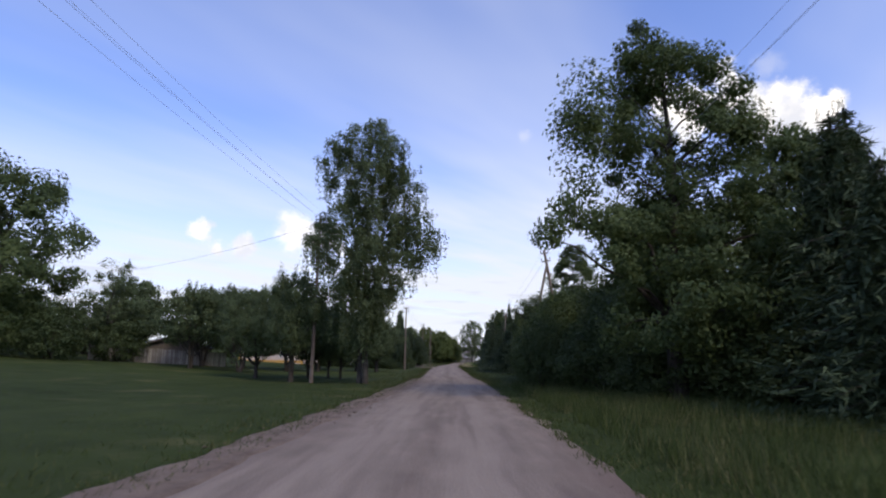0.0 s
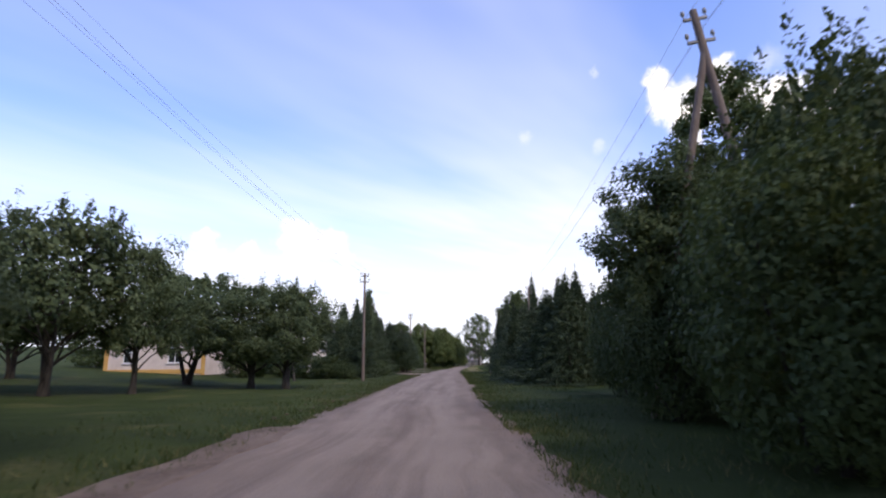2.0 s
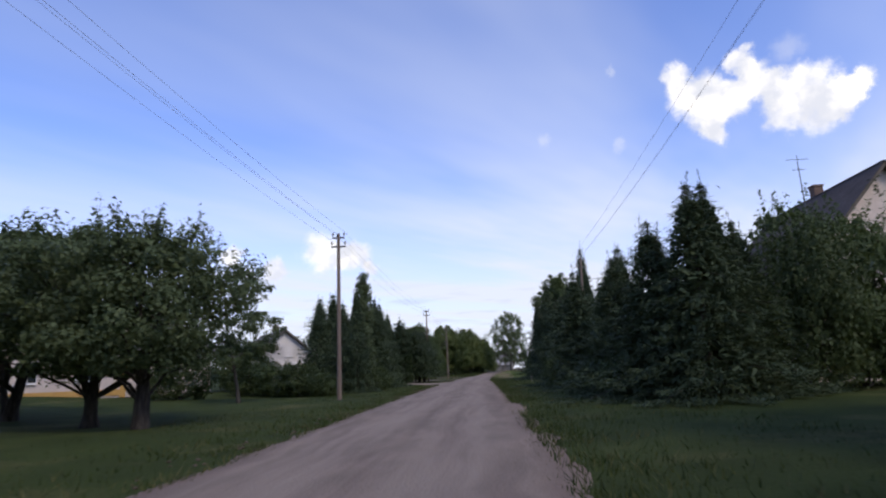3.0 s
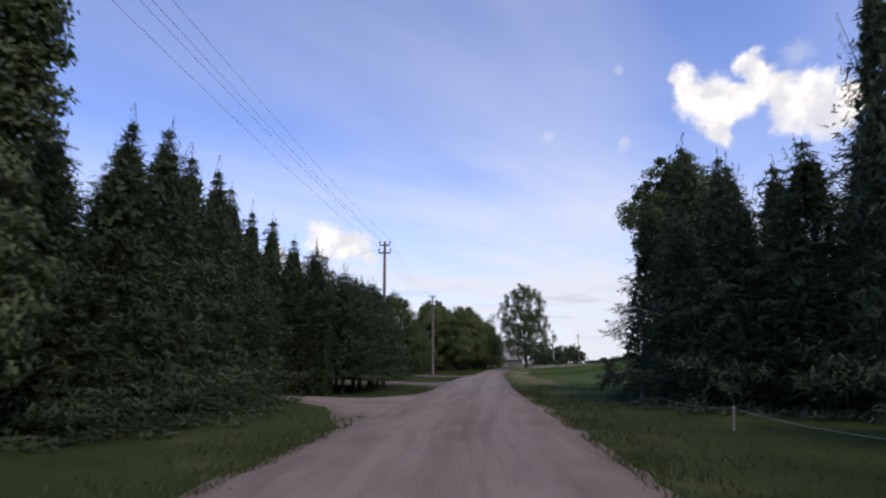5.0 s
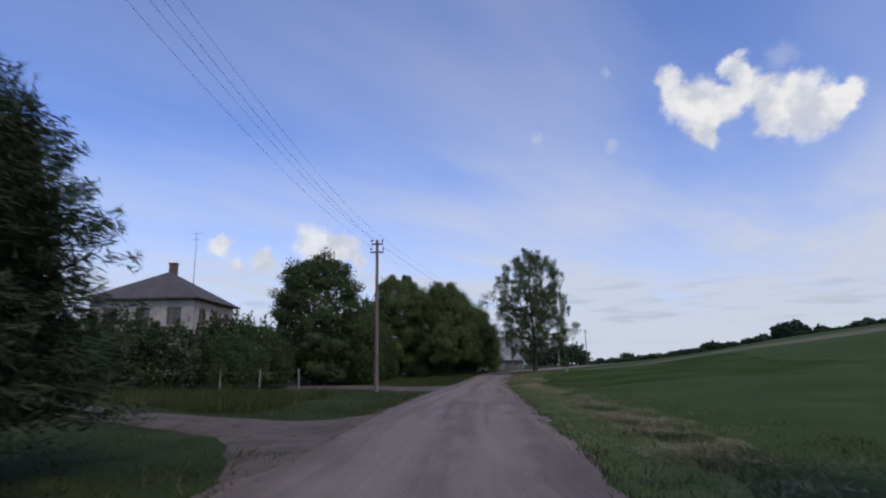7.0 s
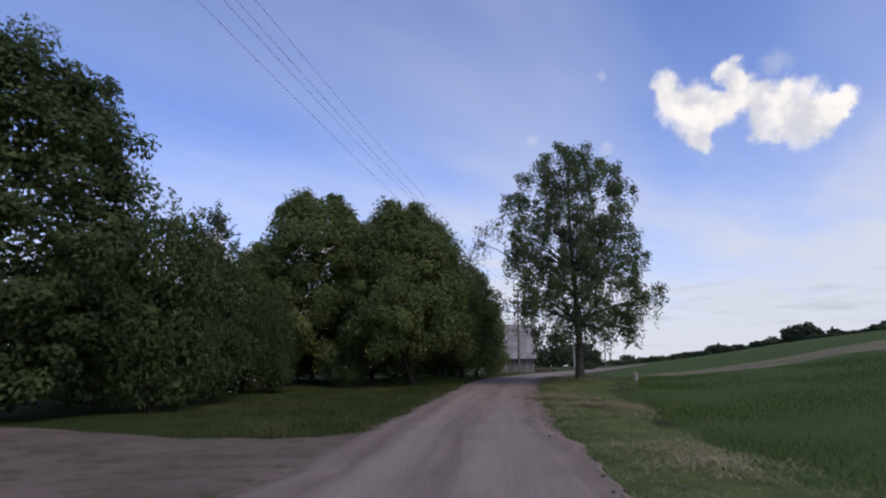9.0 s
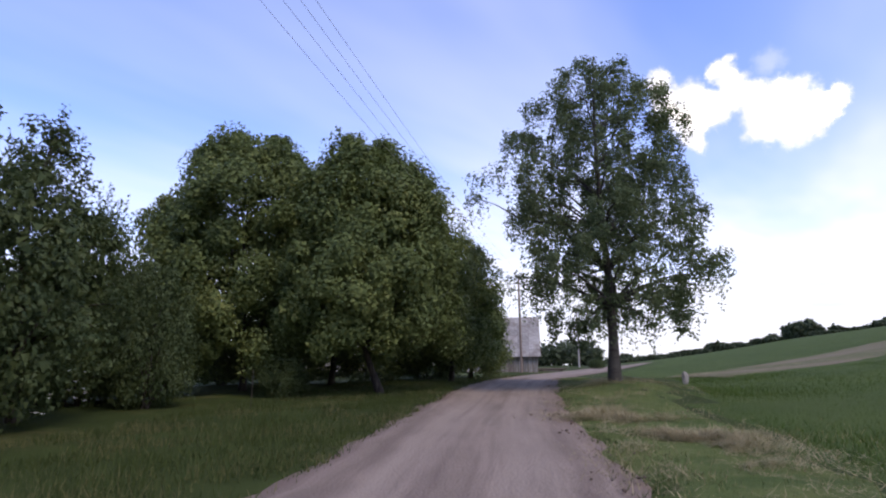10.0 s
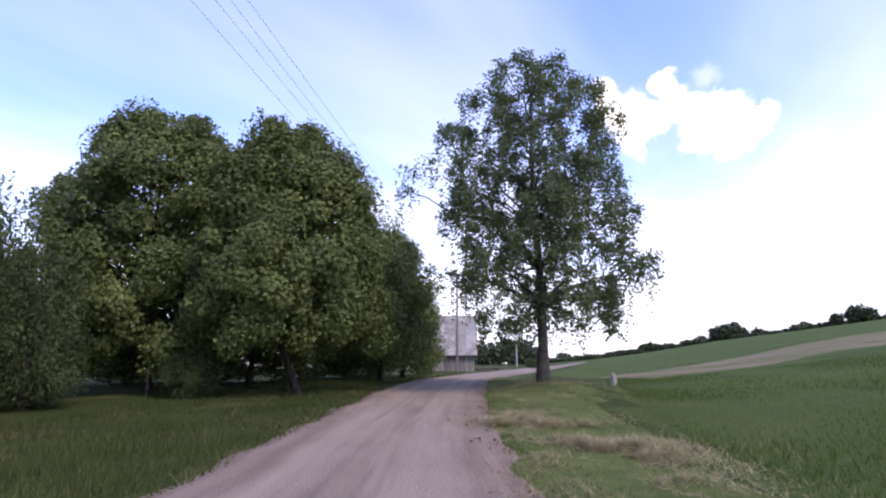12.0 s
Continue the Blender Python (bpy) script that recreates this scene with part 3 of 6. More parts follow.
drive([(0, 136), (-2.4, 139.5), (-3.6, 141.3), (-5.2, 142.6), (-9, 145.2), (-14, 147.3), (-20, 148.4)],
      [(0, 152), (-1.7, 149.7), (-2.5, 148.4), (-5, 148.5), (-9, 149.7), (-14, 150.6), (-20, 151)], 0.018, TRACK, "dark brown driveway with grass creeping in")

sy = np.linspace(0, 1, 90)
strip("mown_strip", np.stack([np.interp(sy, [0, 0.12, 0.3, 0.6, 1], [11.5, 16, 25, 55, 110]), np.interp(sy, [0, 0.12, 0.3, 0.6, 1], [173.6, 178.6, 184.6, 198, 214])], 1), np.interp(sy, [0, 0.12, 0.3, 0.6, 1], [1.4, 3.0, 5.6, 11.5, 18]), 0.05,
      "pale mown strip across the green field", "field", STUBBLE, 0.8)

sh = np.arange(4, 44, 0.5)
strip("road_shoulder", np.stack([road_mid(sh) - road_half(sh) + 0.15, sh], 1), 0.42 + 0.2 * np.sin(sh * 0.7) ** 2, 0.034, "worn dark earth edge of the gravel road", "road edge", EARTH_EDGE, 0.3)


cv = np.arange(112, 178, 0.5)
cw = np.interp(cv, [112, 118, 140, 152, 165, 178], [0.4, 0.8, 0.9, 1.35, 1.9, 0.7])
strip("cut_verge", np.stack([road_mid(cv) + road_half(cv) + cw - 0.25, cv], 1), cw, 0.012, "pale olive cut verge with straw patches", "verge", CUT_VERGE, 0.5)


# ---- trees ----
def leaves(centers, size, droop=0.0, slim=0.55, facing=None):
    """Pointed leaves, one triangle each, at the given centres."""
    n = len(centers)
    size = np.asarray(size, float) * RNG.uniform(0.65, 1.3, n)
    a = RNG.normal(size=(n, 3))
    a[:, 2] -= droop
    a /= np.linalg.norm(a, axis=1)[:, None] + 1e-9
    side = RNG.normal(size=(n, 3))
    if facing is not None:
        # most blades turn their face the given way
        q = facing + RNG.normal(0, 0.42, (n, 3))
        side = np.cross(q, a)
        a = a - q * np.sum(a * q, axis=1)[:, None] / (np.sum(q * q, axis=1)[:, None] + 1e-9)
        a /= np.linalg.norm(a, axis=1)[:, None] + 1e-9
        b = side
    else:
        b = np.cross(a, side)
    b /= np.linalg.norm(b, axis=1)[:, None] + 1e-9
    c = np.cross(a, b)
    s = size[:, None]
    foot = centers - a * s * 0.42 - c * s * 0.08
    V = np.stack([foot + b * s * slim * 0.5, foot - b * s * slim * 0.5, centers + a * s * 0.58 + c * s * 0.08], 1).reshape(-1, 3)
    return V, np.arange(n * 3).reshape(n, 3)


def sprays(centers, along, size, slim=0.2, loose=0.45):
    """Narrow needle sprays that point along the given directions."""
    n = len(centers)
    s = (np.asarray(size, float) * RNG.uniform(0.6, 1.35, n))[:, None]
    a = along + RNG.normal(0, loose, (n, 3))
    a /= np.linalg.norm(a, axis=1)[:, None] + 1e-9
    b = np.cross(a, np.array([[0, 0, 1.0]]) + RNG.normal(0, 0.55, (n, 3)))
    b /= np.linalg.norm(b, axis=1)[:, None] + 1e-9
    droop = np.array([[0, 0, -0.10]]) * s
    V = np.stack([centers - a * s * 0.45 + b * s * slim * 0.5, centers - a * s * 0.45 - b * s * slim * 0.5, centers + a * s * 0.55 + droop], 1).reshape(-1, 3)
    return V, np.arange(n * 3).reshape(n, 3)


def crown_clumps(n, bottom, top, radius, profile, seed, hollow=0.45):
    """Clump centres in a crown whose half-width over its height is given by profile (values from bottom to top)."""
    h = RNG.uniform(0, 1, n * 3)
    pr = np.interp(h, np.linspace(0, 1, len(profile)), profile)
    keep = RNG.uniform(0, max(profile), n * 3) < pr
    h, pr = h[keep][:n], pr[keep][:n]
    ang = RNG.uniform(0, 2 * np.pi, len(h))
    u = RNG.uniform(hollow ** 2, 1, len(h)) ** 0.5
    lob = 1 + 0.28 * np.array([noise.noise((math.cos(q) * 1.7 + seed, math.sin(q) * 1.7, z * 5.0 + seed)) for q, z in zip(ang, h)])
    r = radius * pr * u * lob
    return np.stack([r * np.cos(ang), r * np.sin(ang), bottom + h * (top - bottom)], 1), u


def outline_clumps(n, rows, seed, depth, hollow=0.2, inset=0.5):
    """Clump centres inside a lopsided crown: rows of height, reach towards -x, reach towards +x; depth scales the reach in y."""
    rows = np.asarray(rows, float)
    width = rows[:, 1] + rows[:, 2]
    z = np.interp(RNG.uniform(0, 1, n), np.concatenate([[0], np.cumsum((width[1:] + width[:-1]) * np.diff(rows[:, 0]))]) / np.sum((width[1:] + width[:-1]) * np.diff(rows[:, 0])), rows[:, 0])
    lo, hi = np.interp(z, rows[:, 0], rows[:, 1]), np.interp(z, rows[:, 0], rows[:, 2])
    a = RNG.uniform(0, 2 * np.pi, n)
    u = RNG.uniform(hollow ** 2, 1, n) ** 0.5
    lob = np.array([1 + 0.2 * noise.noise((math.cos(q) * 1.6 + seed, math.sin(q) * 1.6, h * 0.6 + seed)) for q, h in zip(a, z)])
    x = np.cos(a) * u * lob
    return np.stack([np.where(x < 0, x * np.maximum(lo - inset, 0.2), x * np.maximum(hi - inset, 0.2)), np.sin(a) * u * lob * depth * (lo + hi) / 2, z], 1)


def core(ob, centre, radii, material, n, size, profile, slim=0.75):
    """The shaded inside of a dense crown: large crossing leaf sprays."""
    h = RNG.uniform(0.02, 0.98, n)
    r = np.interp(h, np.linspace(0, 1, len(profile)), profile) * radii[0] * RNG.uniform(0.1, 1, n) ** 0.5
    a = RNG.uniform(0, 6.283, n)
    p = np.stack([centre[0] + r * np.cos(a), centre[1] + r * np.sin(a), np.maximum(0.1, centre[2] + (2 * h - 1) * radii[1])], 1)
    v, f = leaves(p, np.full(n, size), 0, slim)
    child("inner_foliage", mesh_from("inner_foliage", v, f, material), ob)


def limb(start, end, r0, r1, sag=0.0, n=6, sides=5):
    start, end = np.asarray(start, float), np.asarray(end, float)
    t = np.linspace(0, 1, n)[:, None]
    p = start + (end - start) * t
    p[:, 2] += (np.sin(t[:, 0] * np.pi) * sag)
    p[1:-1] += RNG.normal(0, 0.02, (n - 2, 3)) * np.linalg.norm(end - start)
    return tube_rows(p, r0 + (r1 - r0) * t[:, 0], sides)


def trunk_line(height, lean=(0, 0), bend=0.15, n=10):
    t = np.linspace(0, 1, n)
    x = lean[0] * t + bend * np.sin(t * 5 + lean[0] * 7)
    y = lean[1] * t + bend * np.cos(t * 4.3) - bend
    return np.stack([x - x[0], y - y[0], t * height], 1)


def grow(name, where, label, category, bark, leaf, trunks, clumps, reach, count, size, group="", droop=0.0, strand=0.0,
         limbs=22, slim=0.6, clump_r=0.7, turn=0.0, squash=0.7, inner=0.0, shoots=0):
    """A broadleaf tree: trunks with limbs to the clumps, and a crown of many leaf sprays."""
    x, y = where
    ob = thing(name, pose(x, y, land1(x, y) - 0.05, 0, 0, turn), label, category, group)
    rows = []
    lines = []
    for base, height, radius, lean in trunks:
        ln = trunk_line(height, lean, 0.05 * height ** 0.5) + np.array([*base, 0])
        t = np.linspace(0, 1, len(ln))
        rad = radius * (1 - 0.86 * t)
        rad[0] *= 1.35
        rows.append(tube_rows(ln, rad, 9))
        lines.append((ln, rad))
    pick = RNG.choice(len(clumps), min(limbs, len(clumps)), replace=False)
    for i in pick:
        c = clumps[i]
        ln, rad = lines[int(np.argmin([np.min(np.linalg.norm(l[0][:, :2] - c[:2], axis=1)) for l in lines]))]
        rise = np.linalg.norm(c[:2] - ln[0, :2]) * 0.75
        k = int(np.clip(np.searchsorted(ln[:, 2], c[2] - rise), 2, len(ln) - 2))
        rows.append(limb(ln[k], c, rad[k] * 0.45, 0.012, 0.12 * rise))
    twig_leaves = np.zeros((0, 3))
    if shoots:
        # upright young shoots standing out of the crown
        held = clumps[pick]
        high = held[np.argsort(held[:, 2] + 0.25 * np.hypot(held[:, 0], held[:, 1]))[-shoots:]]
        for foot in np.repeat(high, 2, axis=0):
            c = foot
            tip = foot + np.array([RNG.normal(0, 0.16) + 0.1 * c[0] / reach, RNG.normal(0, 0.16) + 0.1 * c[1] / reach, clump_r * 0.5 + RNG.uniform(0.15, 0.55)])
            rows.append(limb(foot, tip, 0.010, 0.004, 0, 4, 4))
            k = RNG.uniform(0, 1.05, 24)[:, None]
            twig_leaves = np.concatenate([twig_leaves, foot + (tip - foot) * k + RNG.normal(0, 0.055, (24, 3))])
    v, f = join_tubes(rows)
    child("trunk", mesh_from("trunk", v, f, bark, True), ob)
    per = RNG.multinomial(count, np.ones(len(clumps)) / len(clumps))
    idx = np.repeat(np.arange(len(clumps)), per)
    d = RNG.normal(size=(len(idx), 3))
    d /= np.linalg.norm(d, axis=1)[:, None] + 1e-9
    rr = clump_r * (0.55 + 0.9 * RNG.uniform(0, 1, len(clumps)))[idx] * RNG.uniform(0.15, 1, len(idx)) ** 0.55
    p = clumps[idx] + d * rr[:, None] * np.array([1, 1, squash])
    if strand:
        # hanging twigs: leaves fall in strings below the clump
        s = RNG.integers(0, 8, len(idx))
        ax = RNG.normal(0, clump_r * 0.5, (len(clumps), 8, 2))
        ln = strand * RNG.uniform(0.25, 1.0, (len(clumps), 8)) * RNG.uniform(0.5, 1.1, (len(clumps), 1))
        hang = RNG.uniform(0, 1, len(idx)) < 0.75
        q = clumps[idx].copy()
        q[:, :2] += ax[idx, s] + RNG.normal(0, 0.07, (len(idx), 2))
        q[:, 2] -= ln[idx, s] * RNG.uniform(0, 1, len(idx)) ** 0.8 - 0.2
        p[hang] = q[hang]
        p[:, 2] = np.maximum(p[:, 2], 1.3 + 0.5 * np.sin(p[:, 0] * 3))
    out = clumps[idx] - np.array([0, 0, clumps[:, 2].mean()])
    out /= np.linalg.norm(out, axis=1)[:, None] + 1e-9
    facing = 0.75 * d + 0.55 * out + np.array([0, 0, 0.35])
    facing /= np.linalg.norm(facing, axis=1)[:, None] + 1e-9
    p = np.concatenate([p, twig_leaves])
    facing = np.concatenate([facing, np.tile([[0, 0, 1.0]], (len(twig_leaves), 1))])
    v, f = leaves(p, np.full(len(p), size), droop, slim, facing)
    child("crown", mesh_from("crown", v, f, leaf), ob)
    if inner:
        lo, hi = clumps[:, 2].min(), clumps[:, 2].max()
        core(ob, (clumps[:, 0].mean(), clumps[:, 1].mean(), (lo + hi) / 2), (reach * inner, (hi - lo) / 2 * 0.95), leaf, min(14000, count // 5), min(0.28, size * 1.55), DOME)
    return ob


DOME = [0.62, 0.86, 0.98, 1.0, 0.98, 0.9, 0.72, 0.35]
TALL = [0.5, 0.8, 0.95, 1.0, 0.92, 0.85, 0.7, 0.5, 0.25]
FLAT_TOP = [0.6, 0.95, 1.0, 0.95, 0.8, 0.5]


def spruce(name, height, radius, seed, tiers=26, count=9000, drop=0.35, foot=0.2, leaders=1, spray=0.24, taper=0.72):
    """A spruce with drooping whorls of needle sprays, at the origin."""
    ob = thing(name, Matrix.Identity(4), "", "")
    rows = [tube_rows(trunk_line(height, (0, 0), 0.02), np.linspace(0.02 * height, 0.012, 10), 7)]
    pts, sz, way = [], [], []
    weights = []
    for i in range(tiers):
        t = (i + 0.5) / tiers
        z = foot + t * (height - foot)
        reach = 1.1 * radius * (1 - t) ** taper * RNG.uniform(0.75, 1.15) + 0.08
        k = int(RNG.integers(7, 11))
        a0 = RNG.uniform(0, 6.28)
        for j in range(k):
            weights.append((z, t, reach * RNG.uniform(0.6, 1.28), a0 + 6.283 * j / k + RNG.normal(0, 0.15), i, j))
    total = sum(w[2] ** 1.2 for w in weights)
    for z, t, r, a, i, j in weights:
        m = max(10, int(count * r ** 1.2 / total))
        u = RNG.uniform(0.10, 1, m) ** 0.7
        w = RNG.normal(0, 0.16, m) * r * (1.2 - u) + RNG.normal(0, 0.04, m)
        zz = z - drop * r * u ** 1.3 + 0.18 * r * u ** 4 - np.abs(RNG.normal(0, 0.14, m)) * (0.3 + 0.7 * u)
        pts.append(np.stack([np.cos(a) * r * u - np.sin(a) * w, np.sin(a) * r * u + np.cos(a) * w, np.maximum(zz, foot * 0.6)], 1))
        way.append(np.stack([np.cos(a) * np.ones(m) - np.sin(a) * np.sign(w) * 0.6, np.sin(a) * np.ones(m) + np.cos(a) * np.sign(w) * 0.6, -0.45 + 0.5 * u], 1))
        sz.append(np.full(m, spray))
        if i % 2 == 0 and j % 2 == 0:
            rows.append(limb((0, 0, z), (np.cos(a) * r * 0.8, np.sin(a) * r * 0.8, z - drop * r * 0.7), 0.02, 0.006, 0.02, 4, 4))
    for _ in range(leaders):
        ox, oy = (0, 0) if leaders == 1 else RNG.normal(0, radius * 0.22, 2)
        hh = height * (1 - 0.5 * math.hypot(ox, oy) / radius)
        m = 110
        t = RNG.uniform(0, 1, m) ** 1.3
        w = 0.34 * (1 - t) ** 1.2 + 0.015
        pts.append(np.stack([ox + RNG.normal(0, 1, m) * w, oy + RNG.normal(0, 1, m) * w, hh - 1.7 + 2.2 * t], 1))
        way.append(np.stack([RNG.normal(0, 0.8, m) * (1 - t), RNG.normal(0, 0.8, m) * (1 - t), 0.3 + 0.6 * t], 1))
        rows.append(limb((0, 0, hh - 2.2), (ox, oy, hh + 0.45), 0.02, 0.006, 0, 5, 4))
        sz.append(0.24 - 0.14 * t)
    v, f = join_tubes(rows)
    child("trunk", mesh_from("trunk", v, f, BARK, True), ob)
    core(ob, (0, 0, foot * 0.8 + (height - foot) * 0.46), (radius * 0.6, (height - foot) * 0.46), NEEDLE, 2600, 0.3, [0.95, 1.0, 0.86, 0.68, 0.5, 0.3, 0.08], 0.4)
    v, f = sprays(np.concatenate(pts), np.concatenate(way), np.concatenate(sz), 0.17)
    child("crown", mesh_from("crown", v, f, NEEDLE), ob)
    return ob


def bush_shape(name, height, radius, leaf, count, size, clump_r, seed, profile=FLAT_TOP, stems=7, foot=0.08, n=110):
    """A shrub of several stems, at the origin."""
    ob = thing(name, Matrix.Identity(4), "", "")
    cl, _ = crown_clumps(n, foot * height, height * 0.94, radius, profile, seed, 0.6)
    rows = []
    for i in range(stems):
        c = cl[RNG.integers(0, len(cl))]
        a = RNG.uniform(0, 6.28)
        rows.append(limb((0.18 * math.cos(a), 0.18 * math.sin(a), 0), c, 0.045, 0.01, 0.15, 6))
    v, f = join_tubes(rows)
    child("stem", mesh_from("stem", v, f, BARK, True), ob)
    idx = RNG.integers(0, len(cl), count)
    d = RNG.normal(size=(count, 3))
    d /= np.linalg.norm(d, axis=1)[:, None]
    p = cl[idx] + d * clump_r * RNG.uniform(0.1, 1, count)[:, None] ** 0.6
    p[:, 2] = np.maximum(p[:, 2], 0.05)
    core(ob, (0, 0, height * 0.5), (radius * 0.85, height * 0.47), leaf, 1700, 0.18, DOME)
    out = cl[idx] - np.array([0, 0, height * 0.4])
    facing = 0.75 * d + 0.55 * out / (np.linalg.norm(out, axis=1)[:, None] + 1e-9) + np.array([0, 0, 0.35])
    facing /= np.linalg.norm(facing, axis=1)[:, None]
    # young shoots stand out of the outline
    high = cl[np.argsort(cl[:, 2] + 0.6 * np.hypot(cl[:, 0], cl[:, 1]))[-34:]]
    way = high / (np.linalg.norm(high, axis=1)[:, None] + 1e-9) * np.array([0.7, 0.7, 0.9]) + np.array([0, 0, 0.5]) + RNG.normal(0, 0.2, high.shape)
    k = RNG.uniform(0.2, 0.62, (len(high), 26))
    twig = (high[:, None, :] + way[:, None, :] * (k * RNG.uniform(0.6, 1.15, (len(high), 1)))[..., None] + RNG.normal(0, 0.045, (len(high), 26, 3))).reshape(-1, 3)
    p, facing = np.concatenate([p, twig]), np.concatenate([facing, np.tile([[0, 0, 1.0]], (len(twig), 1))])
    v, f = leaves(p, np.full(len(p), size), 0.1, 0.75, facing)
    child("foliage", mesh_from("foliage", v, f, leaf), ob)
    return ob


def place(src, x, y, sx=1.0, sz=1.0, turn=0.0, label="", category="", group="", lean=(0, 0)):
    m = pose(x, y, land1(x, y) - 0.04, lean[0], lean[1], turn) @ Matrix.Diagonal((sx, sx, sz, 1))
    ob = copy_thing(src, m)
    return tagged(ob, label, category, group)


def discard(src):
    for o in (*src.children_recursive, src):
        bpy.data.objects.remove(o)


# weeping birch beside the road, two stems
cl = outline_clumps(330, [(2.7, 2.2, 0.7), (3.6, 3.1, 1.2), (4.6, 3.6, 1.8), (6.0, 3.9, 2.7), (7.3, 4.2, 3.9), (8.6, 4.4, 4.5), (10, 3.9, 3.9), (11.4, 3.4, 3.5), (13, 3.8, 3.4), (14.2, 3.4, 2.6), (15.2, 2.2, 1.9), (16.1, 0.5, 0.9)], 1.0, 0.85, 0.15, 0.55)
cl[:, 1] = np.minimum(cl[:, 1], np.where(cl[:, 2] < 9, 1.4, 2.4))
grow("birch_tree", (-4.9, 33.9), "tall weeping birch with hanging twigs on the verge", "tree", BIRCH_BARK, LEAF_BIRCH,
     [((0, 0), 14.5, 0.145, (0.3, 0.0)), ((-0.4, 0.4), 11.0, 0.14, (-1.0, 0.3))], cl, 3.7, 120000, 0.112, droop=0.8, strand=2.5, limbs=50, clump_r=0.55, slim=0.75)

# large maple, limbs over the grass
cl, _ = crown_clumps(235, 2.2, 15.1, 4.6, [0.85, 1.0, 1.0, 0.92, 0.8, 0.68, 0.56, 0.44, 0.26], 4.0, 0.12)
# lopsided: reach towards the road and away from it, over the height
lean_in = np.interp(cl[:, 2], [2.0, 4.6, 5.5, 6.7, 8.1, 9.4, 11.1, 12.4, 13.4, 15.1], [2.6, 2.9, 3.1, 3.5, 3.9, 4.2, 4.4, 3.6, 1.9, 1.5])
lean_out = np.interp(cl[:, 2], [2.0, 6.7, 9.4, 11.1, 12.4, 13.8, 15.1], [5.2, 5.0, 4.4, 4.0, 3.6, 2.3, 1.6])
usual = 4.6 * np.interp(cl[:, 2], np.linspace(2.2, 15.1, 9), [0.85, 1.0, 1.0, 0.92, 0.8, 0.68, 0.56, 0.44, 0.26])
cl[:, 0] = np.clip(cl[:, 0] / usual, -1, 1) * np.where(cl[:, 0] < 0, 1.06 * lean_in, lean_out)
cl[:, 1] = np.where((cl[:, 0] < -1.8) & (cl[:, 2] > 4), -0.5 * np.abs(cl[:, 1]) - 1.1 * (-cl[:, 0] - 1.8), cl[:, 1])
# the long low limb over the verge, the side limbs and the broken top
more = np.array([(-5.3, -3.3, 6.2), (-5.6, -3.3, 5.8), (-4.9, -3.1, 7.0), (-4.3, -2.8, 6.6), (-4.3, -3.0, 10.6), (-4.6, -3.0, 9.9), (-4.2, -2.6, 8.8),
                 (-0.9, 0, 16.0), (-0.5, 0.2, 15.3), (3.6, 0.3, 12.0), (0.8, 0.2, 15.0), (-4.2, -2.5, 7.8), (-1.5, -0.4, 14.7)])
cl = np.concatenate([cl, more])
grow("maple_tree", (8.9, 23.4), "large dark maple with spreading limbs", "tree", BARK, LEAF_MAPLE, [((0, 0), 14.0, 0.36, (-0.3, 0.2))], cl, 5, 80000, 0.15,
     limbs=60, clump_r=0.88, slim=0.8)

# lone birch by the bend
cl = outline_clumps(340, [(2.1, 1.9, 2.0), (2.8, 2.8, 3.4), (3.7, 3.6, 3.9), (4.4, 4.2, 4.0), (5.1, 4.6, 3.8), (5.9, 4.0, 3.6), (6.7, 4.3, 3.4), (7.6, 4.5, 3.4), (8.6, 4.0, 3.2), (9.5, 3.8, 3.2), (10.4, 3.3, 2.7), (11.3, 2.3, 2.2), (12.1, 0.9, 0.8)], 7.5, 0.9, 0.12, 0.3)
more = np.array([(-4.5, 0, 7.7), (-4.6, 0.3, 7.0), (-4.6, 0.3, 5.0), (-4.3, -0.3, 4.5), (4.0, 0, 4.7), (4.3, 0.2, 4.6), (3.2, 0.1, 7.5), (2.9, 0.4, 7.3), (2.3, 0, 9.6), (1.5, 0, 11.1), (-1.3, 0, 11.3), (-0.3, 0, 11.9), (-0.1, 0.3, 11.7)])
cl = np.concatenate([cl, more])
grow("birch_tree", (5.9, 165.7), "tall birch with airy hanging crown by the bend", "tree", BIRCH_BARK, LEAF_BIRCH, [((0, 0), 11.7, 0.19, (0.15, 0.1))],
     cl - np.array([0, 0, 0.3]), 4, 92000, 0.098, droop=0.6, strand=1.9, limbs=90, clump_r=0.36, slim=0.75)

# lime group
LIME = [0.8, 0.95, 1.0, 1.0, 1.0, 0.98, 0.9, 0.74, 0.52, 0.2]
for (x, y, h, r, lean, n, low, seed) in ((-7.2, 166.4, 10.25, 3.65, (0.2, 0), 125000, 1.0, 2.2), (-2.0, 164.8, 8.9, 3.1, (-2.2, 0.3), 110000, 1.5, 5.1),
                                         (-4.7, 169.5, 9.0, 3.0, (0, 0), 26000, 1.0, 9.4), (0.2, 173.0, 7.6, 2.4, (0.1, 0), 32000, 0.7, 6.4), (1.2, 179.0, 6.4, 2.2, (0.1, 0), 26000, 0.4, 3.4)):
    cl, _ = crown_clumps(250, low, h - 0.3, r * 0.96, LIME, seed, 0.76)
    grow("lime_tree", (x, y), "dense round lime tree, yellow-green leaves", "tree", BARK, LEAF_LIME, [((0, 0), h * 0.8, 0.12, lean)], cl + np.array([lean[0] * 0.3, 0, 0]), r, n, 0.113,
         inner=0.86, group="lime trees by the bend", shoots=9, limbs=40, clump_r=0.58, slim=0.85, squash=1.05)

# dark round tree past the third driveway
cl, _ = crown_clumps(260, 0.4, 9.7, 3.1, DOME, 8.1, 0.7)
